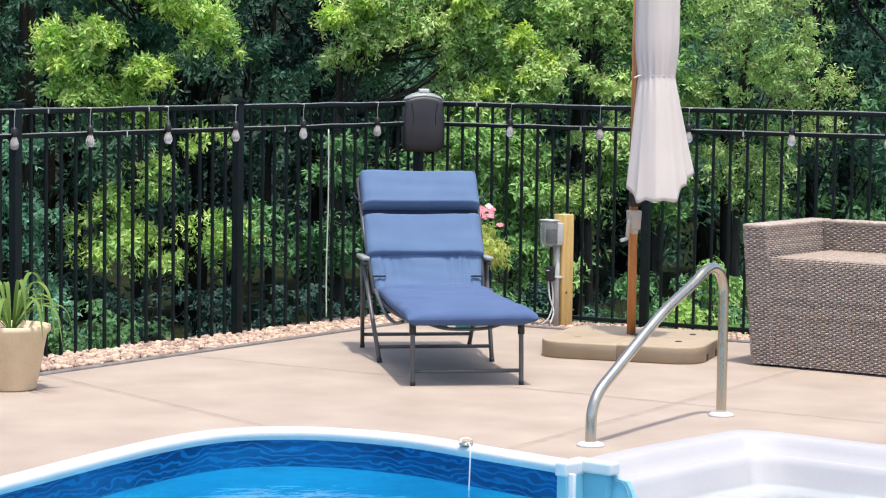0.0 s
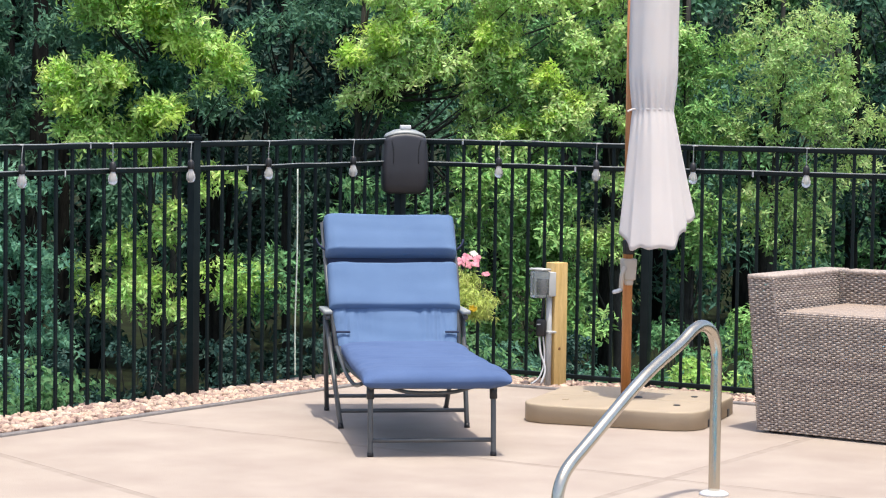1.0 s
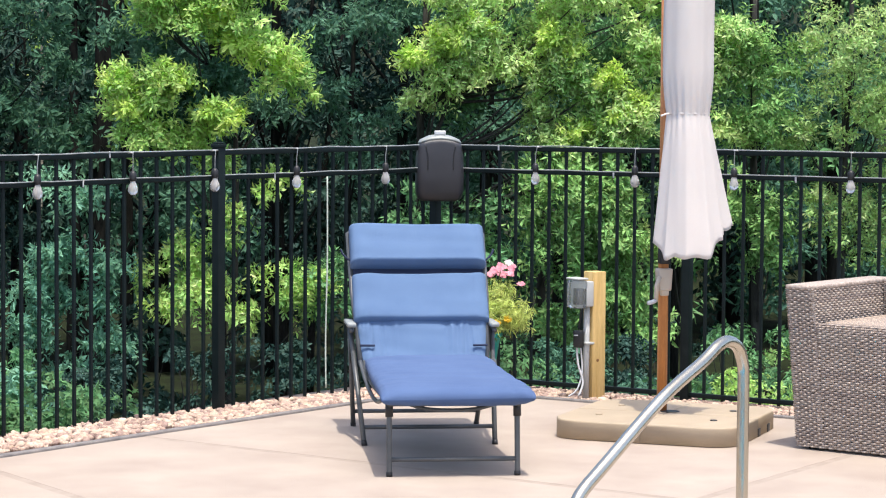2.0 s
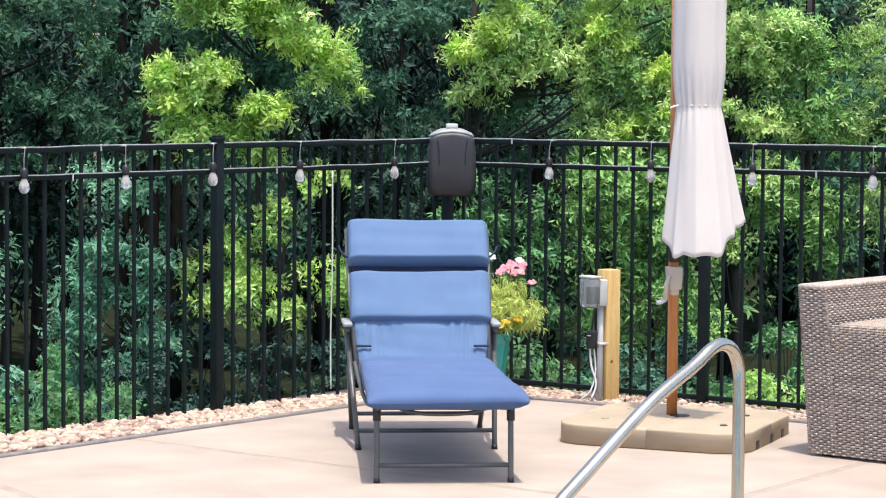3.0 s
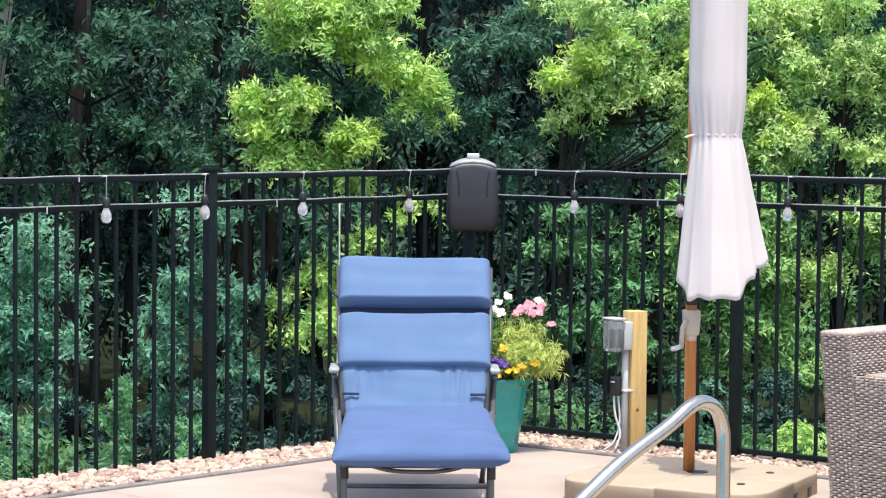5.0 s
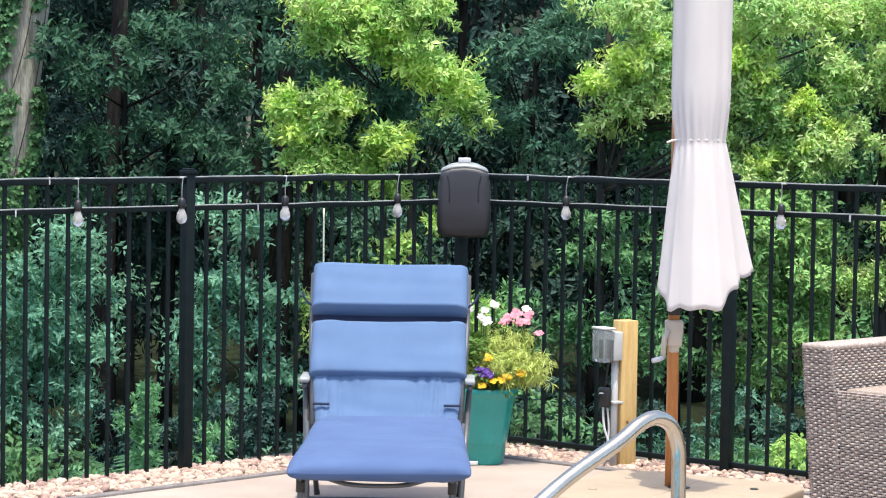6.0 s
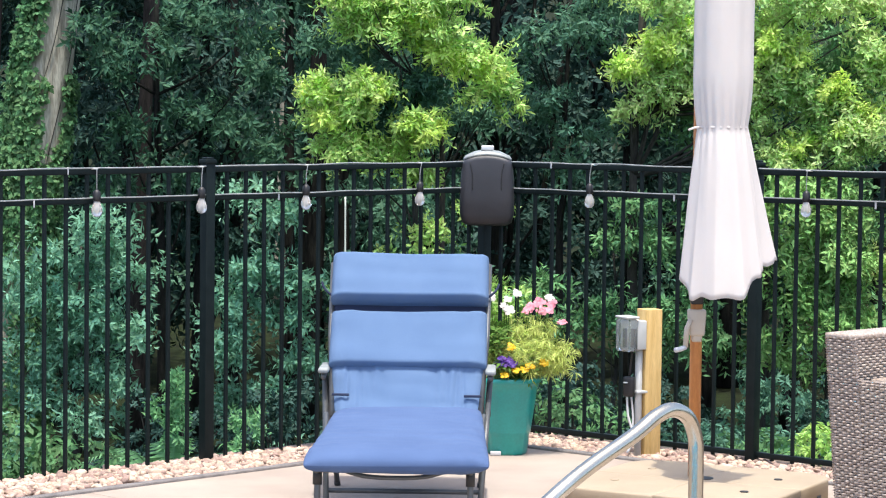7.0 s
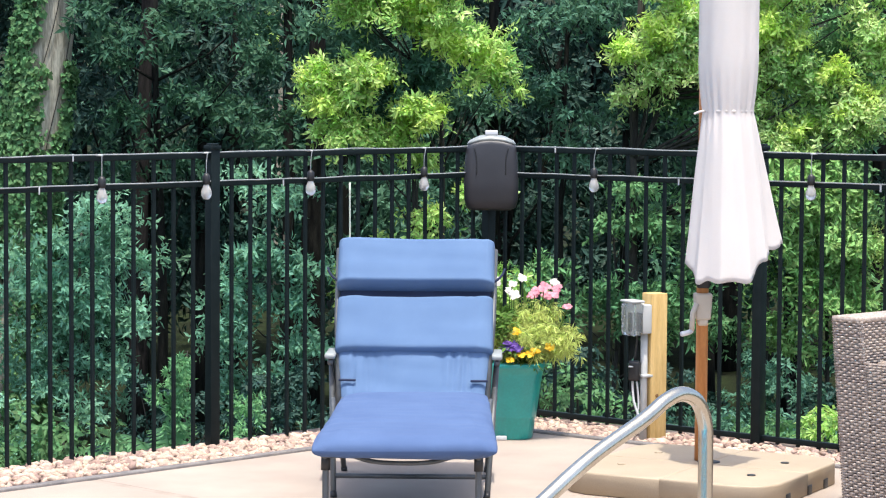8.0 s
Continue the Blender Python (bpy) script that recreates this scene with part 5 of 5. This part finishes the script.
tree("tree", 7.40, 25.0, 0.08, 7.2, [
    (7.10, 2.92, 0.50, 0.28), (7.62, 2.30, 0.45, 0.20), (7.30, 1.66, 0.50, 0.18), (8.00, 1.50, 0.40, 0.18), (6.85, 2.02, 0.36, 0.14),
    (7.90, 2.95, 0.40, 0.28), (7.25, 3.55, 0.65, 0.30), (7.45, 0.62, 0.40, 0.36), (7.05, -0.35, 0.40, 0.40)], LEAF_SUN, BARK, "leafy tree with sunlit green boughs above the fence", 14, 0.105, 0.25, 1.8)
tree("tree", 2.20, 25.9, 0.08, 7.2, [
    (2.10, 2.95, 0.70, 0.45), (1.75, 2.10, 0.55, 0.38), (2.60, 1.60, 0.50, 0.30), (2.00, 1.20, 0.55, 0.26), (2.75, 3.60, 0.70, 0.40)], LEAF_SHADE, BARK_SHADED, "green tree in the shade between two sunlit trees", 15, 0.13, 0.33, 1.0)
tree("tree", 9.90, 24.6, 0.08, 8.0, [
    (9.82, 2.06, 1.02, 1.11), (10.59, 2.83, 0.51, 0.60), (9.57, 0.10, 0.51, 0.68), (10.42, 0.10, 0.60, 0.77),
    (10.93, 1.47, 0.60, 1.02), (9.74, 3.17, 0.85, 0.43)], LEAF_PALE, BARK,
     "tree with loose pale green leaves in the sun", 3, 0.10, 0.30, 1.1, 11)
tree("tree", 8.60, 25.2, 0.09, 7.5, [
    (8.29, 1.81, 0.60, 0.34), (8.63, 2.40, 0.51, 0.51), (8.12, 2.83, 0.51, 0.51), (8.80, 1.38, 0.51, 0.34),
    (8.12, 0.36, 0.51, 0.60), (8.71, -0.24, 0.51, 0.51)], LEAF_OLIVE, BARK, "olive green tree half in the sun", 7, 0.115, 0.30, 1.4)
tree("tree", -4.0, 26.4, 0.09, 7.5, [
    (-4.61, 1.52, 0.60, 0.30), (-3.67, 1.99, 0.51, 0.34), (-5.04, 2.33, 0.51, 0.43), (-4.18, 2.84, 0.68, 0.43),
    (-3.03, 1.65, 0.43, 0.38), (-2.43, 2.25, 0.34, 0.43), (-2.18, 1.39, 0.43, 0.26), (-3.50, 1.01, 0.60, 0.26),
    (-4.78, 0.79, 0.51, 0.26), (-2.56, 3.14, 0.34, 0.26), (-3.33, 3.10, 0.51, 0.34), (-4.95, 3.19, 0.43, 0.34)], LEAF_OAK_SHADE, BARK_SHADED, "young oak with loose sprays of blue-green leaves in the shade", 13, 0.15, 0.33, 0.6, 11)
# lower growth between the trunks
for label, seed, material, x, boughs in (
        ("sunlit low bush among the trunks", 8, LEAF_OLIVE, 5.5, [
    (5.56, 0.53, 1.02, 0.51), (4.97, -0.24, 0.51, 0.43), (6.16, -0.07, 0.51, 0.51), (6.50, -1.06, 0.43, 0.20),
    (5.65, -0.92, 0.60, 0.34), (4.71, 0.53, 0.34, 0.43)]),
        ("grey-green leafy bush in open shade", 9, LEAF_GREY, -5.0, [
    (-5.48, -0.54, 0.57, 0.49), (-4.75, -0.38, 0.65, 0.40), (-3.94, -0.46, 0.57, 0.18), (-5.08, -1.11, 0.81, 0.40),
    (-4.51, 0.07, 0.49, 0.32), (-5.48, -1.75, 0.65, 0.49), (-4.35, -1.39, 0.57, 0.32), (-4.75, -2.32, 0.89, 0.49)]),
        ("dim grey-green bush in the shade", 10, LEAF_GREY, -2.0, [
    (-2.49, -1.27, 0.49, 0.81), (-1.92, -0.38, 0.57, 0.49), (-1.55, -1.59, 0.32, 0.65), (-2.40, -2.32, 0.49, 0.49),
    (-1.92, 0.51, 0.49, 0.32)]),
        ("green bush half in the sun beyond the fence", 11, LEAF_MID, 2.9, [
    (3.02, -0.05, 0.40, 0.30), (3.25, 0.51, 0.45, 0.24), (1.80, -0.94, 0.49, 0.40),
    (2.94, -1.11, 0.73, 0.49), (4.07, -1.27, 0.73, 0.49), (4.07, -0.13, 0.73, 0.49)]),
        ("pale sunlit bush beyond the fence", 12, LEAF_OLIVE, 6.0, [
    (5.77, 0.03, 0.65, 0.65), (5.28, 0.67, 0.40, 0.32), (6.34, 0.59, 0.40, 0.32), (6.01, -0.94, 0.65, 0.49),
    (5.36, -1.59, 0.49, 0.40), (6.58, -1.59, 0.49, 0.49)])):
    tree("shrub", x, 24.8, 0.045, 3.4, boughs, material, BARK, label, seed, 0.125, 0.30, 1.25, 12, "shrub")
# dark wood behind: rows of trees, the farther the taller
k = 0
for y0, x0, x1, step, rad, hgt, leaf, clump, full, crown in (
        (29.0, -8.0, 14.5, 1.6, 0.13, 11.0, 0.17, 0.42, 0.95, [(0.2, 0, 0.3, 1.2, 0.9, 1.0), (0.3, 0, 2.2, 1.2, 1.0, 0.9), (-0.3, 0, 4.1, 1.3, 1.0, 0.9)]),
        (36.0, -12.0, 19.0, 2.3, 0.22, 12.0, 0.24, 0.60, 1.0, [(0, 0, -1.4, 1.7, 1.1, 1.2), (0.3, 0, 1.2, 1.8, 1.2, 1.3), (-0.3, 0, 3.8, 1.8, 1.2, 1.3), (0, 0, 6.2, 1.8, 1.2, 1.2)]),
        (46.0, -15.0, 25.0, 3.2, 0.30, 14.0, 0.34, 0.85, 1.1, [(0, 0, -1.0, 2.4, 1.4, 1.8), (0, 0, 2.4, 2.5, 1.5, 1.8), (0, 0, 6.0, 2.5, 1.5, 1.9), (0, 0, 9.4, 2.4, 1.5, 1.8)])):
    n = round((x1 - x0) / step)
    for i in range(n + 1):
        x = x0 + i * step + math.sin(i * 2.3 + y0) * step * 0.25
        y = y0 + math.sin(i * 4.1 + y0) * 1.3
        # the wood's shade comes from these darker leaf tones
        m = (LEAF_SHADE, LEAF_DEEP_SHADE, LEAF_SHADE, LEAF_DEEP_SHADE, LEAF_DEEP_SHADE)[(i * 2 + k) % 5] if x < 3 else (LEAF_MID, LEAF_SHADE, LEAF_DEEP_SHADE)[(i + k) % 3]
        tree("tree", x, y, rad, hgt, [(x + a, y + b, c, d, e, f) for a, b, c, d, e, f in crown], m, BARK_SHADED,
             "dark green woodland tree, shaded by its leaf colour" if y0 < 33 else "tall dark tree deep in the wood", 40 + k, leaf, clump, full, 11)
        k += 1
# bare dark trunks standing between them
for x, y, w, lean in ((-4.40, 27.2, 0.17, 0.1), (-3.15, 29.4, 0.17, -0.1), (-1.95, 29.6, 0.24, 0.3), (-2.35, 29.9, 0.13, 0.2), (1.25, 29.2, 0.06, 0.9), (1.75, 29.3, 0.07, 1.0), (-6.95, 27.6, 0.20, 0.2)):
    tree("tree", x, y, w, 9.5, [(x + lean, y + 0.6, 6.0, 1.0, 0.9, 0.6)], LEAF_DEEP_SHADE, BARK_BROWN if y < 28 else BARK_SHADED, "bare dark brown trunk rising through the wood", 100 + k, 0.17, 0.42, 0.6, 10, lean=(lean, 0))
    k += 1
# trunk and foliage in a far gap, sunlight painted in as pale colours
tree("tree", -3.4, 43.0, 0.07, 11.0, [(-4.2, 43.2, 4.9, 0.45, 0.4, 0.9), (-3.6, 43.4, 3.4, 0.35, 0.3, 0.6), (-4.6, 43.2, 6.6, 0.6, 0.4, 0.6)], LEAF_BRIGHT, BARK_PALE, "thin trunk deep in the wood, sunlight in its pale bark colour", 118, 0.16, 0.35, 1.0, 10)
# big pale trunk with ivy
IVY_X, IVY_Y, IVY_R, IVY_LEAN = -6.40, 26.0, 0.52, 2.1
IVY_Z = gz(IVY_X, IVY_Y)
tree("tree", IVY_X, IVY_Y, IVY_R, 14.0, [(IVY_X + 1.4, IVY_Y + 1.2, 8.2, 1.4, 1.2, 0.7), (IVY_X, IVY_Y + 1.0, 9.0, 1.2, 1.2, 0.6)], LEAF_MID, BARK_PALE,
     "thick pale-barked trunk climbed by ivy", 120, 0.15, 0.35, 0.9, lean=(IVY_LEAN, 0))
ivy = np.random.default_rng(9)


def ivy_at(a, h, out=1.0):
    rr = IVY_R * (1.20 - 0.06 * h) * out if h < 2 else IVY_R * (1.10 - 0.047 * h) * out
    return (IVY_X + IVY_LEAN * (h / 14.0) ** 1.3 + rr * math.cos(a), IVY_Y + rr * math.sin(a), IVY_Z + h)


tips, ways = [], []
for k in range(4600):
    h, a = ivy.uniform(0.2, 8.2), ivy.uniform(math.pi * 0.95, math.tau * 1.02)
    bare = 1.72 * math.pi + 0.1 * (h - 5) if h > 4.6 else 1.5 * math.pi
    wide = 0.95 if h > 5.9 else 0.40 if h > 4.9 else 0.20
    if abs(a - bare) < wide and noise.noise((a * 1.2, h * 0.8, 3)) < 0.25:
        continue
    tips.append(ivy_at(a, h, ivy.uniform(1.0, 1.25)))
    ways.append((math.cos(a), math.sin(a), -0.1))
iv = thing("ivy", pose(0, 0, 0), "green ivy climbing the pale trunk", "ivy")
for a in (3.6, 4.3, 4.9, 5.6):
    part("vine_stem", bar([Vector(ivy_at(a + 0.25 * math.sin(h * 1.3 + a), h, 1.01)) for h in np.linspace(0.1, 7.4, 24)], 0.008, 6), BARK, iv)
leaves("ivy_leaves", iv, LEAF_IVY, tips, ways, 4, 0.098, 0.08, 0.6, 0.6, 10)


def shrub(x, y, half, top, material, seed, label, leaf=0.09, count=26, per=14):
    r = np.random.default_rng(seed)
    z0 = gz(x, y)
    t = thing("shrub", pose(x, y, z0), label, "shrub", "shrubs behind the fence")
    lo = 0.05
    hgt = top - z0
    centres, radii = [], []
    for _ in range(round(count * half * hgt * 1.6)):
        k = r.uniform(0, 1)
        w = half * (0.75 + 0.4 * math.sin(k * 3.0)) * (1 if k < 0.75 else 0.7)
        centres.append((r.normal(0, 0.55) * w, r.normal(0, 0.4) * w + (k - 0.5) * half * 0.8, lo + k * hgt))
        radii.append((0.13 + leaf * 0.9) * r.uniform(0.6, 1.4))
    limb = bmesh.new()
    for c in centres[::3]:
        a = Vector((c[0] * 0.15, c[1] * 0.15, 0))
        tube(limb, curve([a, a.lerp(Vector(c), 0.5) + Vector((0, 0, 0.12)), c], 3), 0, 5, [0.016 * (1 - 0.75 * q / 6) for q in range(7)])
    part("branchwork", limb, BARK, t)["kind"] = "stuff"
    tips, ways = clumps(r, centres, radii, per)
    v, f = leaf_arrays(r, tips, ways, 7, leaf, leaf * 0.50, 0.45, 0.2)
    raw("crown", v, f, material, t)
    return t


# understorey in the hollow, and low plants at the foot of the fence
k = 0
for y0, x0, x1, step, half, top, leaf, dens in ((26.5, -7.0, 12.0, 2.1, 0.9, -1.7, 0.14, 4.0),):
    n = round((x1 - x0) / step)
    for i in range(n + 1):
        x = x0 + i * step + math.sin(i * 3.1 + y0) * 0.4
        y = y0 + math.sin(i * 5.3 + y0) * 0.9
        # understorey shade is painted in with the dark leaf colours
        shrub(x, y, half, top + 0.4 * math.sin(i * 1.9 + y0), LEAF_DEEP_SHADE if x < 2 or i % 2 else LEAF_SHADE, 200 + k, "understorey shrub in the wood, shaded by its leaf colour", leaf, dens)
        k += 1
for s, d, half, top, m in ((-0.56, 0.42, 0.15, -0.02, LEAF_IVY), (-0.78, 0.48, 0.17, 0.03, LEAF_IVY), (-0.62, 0.95, 0.22, 0.12, LEAF_GREY), (-1.05, 0.6, 0.25, 0.05, LEAF_IVY)):
    p = on_left(s, -d)
    shrub(p.x, p.y, half, top, m, 330 + k, "small fresh green plant at the foot of the fence", 0.05, 90, 14)
    k += 1
for s, d, half, top, m in ((0.9, 1.3, 0.5, -0.15, LEAF_SHADE), (1.9, 1.2, 0.5, 0.0, LEAF_MID), (2.9, 1.3, 0.6, 0.15, LEAF_OLIVE), (3.9, 1.5, 0.7, 0.2, LEAF_OLIVE)):
    p = on_right(s, -d)
    shrub(p.x, p.y, half, top, m, 340 + k, "leafy green shrub at the back of the fence", 0.042, 24, 36)
    k += 1
# mostly dark shrubs, added to hide sunlit soil where the hollow is shaded
for x, y, half, top, m in ((-3.2, 20.5, 0.7, -1.8, LEAF_DEEP_SHADE), (-1.6, 20.0, 0.8, -1.7, LEAF_DEEP_SHADE), (-0.4, 20.6, 0.8, -1.7, LEAF_DEEP_SHADE), (0.8, 21.0, 0.8, -1.6, LEAF_DEEP_SHADE), (2.0, 20.0, 0.8, -1.5, LEAF_DEEP_SHADE),
                           (3.2, 20.6, 0.8, -1.6, LEAF_DEEP_SHADE), (4.4, 19.6, 0.8, -1.5, LEAF_SHADE), (5.7, 20.4, 0.9, -1.5, LEAF_DEEP_SHADE), (7.0, 20.0, 0.9, -1.3, LEAF_MID), (8.4, 20.5, 0.9, -1.2, LEAF_OLIVE)):
    shrub(x, y, half, top, m, 430 + k, "low leafy shrub added over the soil in the hollow behind the fence", 0.085, 13)
    k += 1
for s, d, half, top, m in ((1.48, 0.45, 0.16, -0.04, LEAF_IVY), (1.66, 0.42, 0.17, -0.02, LEAF_IVY), (1.88, 0.46, 0.17, 0.03, LEAF_BRIGHT), (0.28, 0.45, 0.15, 0.08, LEAF_IVY), (0.44, 0.5, 0.15, 0.03, LEAF_IVY)):
    p = on_right(s, -d)
    shrub(p.x, p.y, half, top, m, 360 + k, "small bright green plant at the foot of the fence", 0.042, 90, 18)
    k += 1
# ferns at the foot of the fence
def fern(x, y, z, size, seed):
    r = np.random.default_rng(seed)
    t = thing("fern", pose(x, y, z), "pale green fern with arching fronds", "fern", "ferns in the hollow")
    for k in range(9):
        a = math.tau * k / 9 + r.uniform(-0.3, 0.3)
        c, s = math.cos(a), math.sin(a)
        rise = size * r.uniform(0.75, 1.15)
        pts = curve([(0, 0, 0), (size * 0.3 * c, size * 0.3 * s, rise * 0.7), (size * 0.7 * c, size * 0.7 * s, rise * 0.85), (size * c, size * s, rise * 0.55)], 8)
        v, f = [tuple(p) for p in pts], []
        for i in range(2, len(pts) - 1):
            p = pts[i]
            w = size * 0.20 * math.sin(math.pi * (0.12 + 0.86 * (i - 2) / (len(pts) - 3)))
            for sd in (-1, 1):
                tip = p.lerp(pts[i + 1], 0.6) + Vector((-s * sd * w + c * w * 0.35, c * sd * w + s * w * 0.35, -w * 0.25))
                f.append((i, i + 1, len(v)))
                v.append(tuple(tip))
        v += [(q[0], q[1], q[2] - 0.004) for q in v[:3]]
        f += [(0, 1, len(v) - 3), (1, 2, len(v) - 2)]
        raw("frond", v, f, LEAF_FERN, t)
    return t


for i, (x, y, size) in enumerate(((-2.95, 16.2, 0.95), (-2.50, 15.8, 1.10), (-2.05, 16.3, 0.85), (-1.70, 15.7, 0.70))):
    fern(x, y, gz(x, y), size, 500 + i)
# pale leafy plants beside the ferns
tree("shrub", -2.45, 16.8, 0.02, 1.9, [(-2.50, -1.20, 0.16, 0.22), (-2.42, -1.62, 0.20, 0.24), (-2.62, -1.50, 0.12, 0.15), (-1.75, -1.75, 0.18, 0.2)], LEAF_FERN, BARK, "slim pale-leaved plant rising beside the ferns", 510, 0.085, 0.14, 1.0, 8, "shrub")
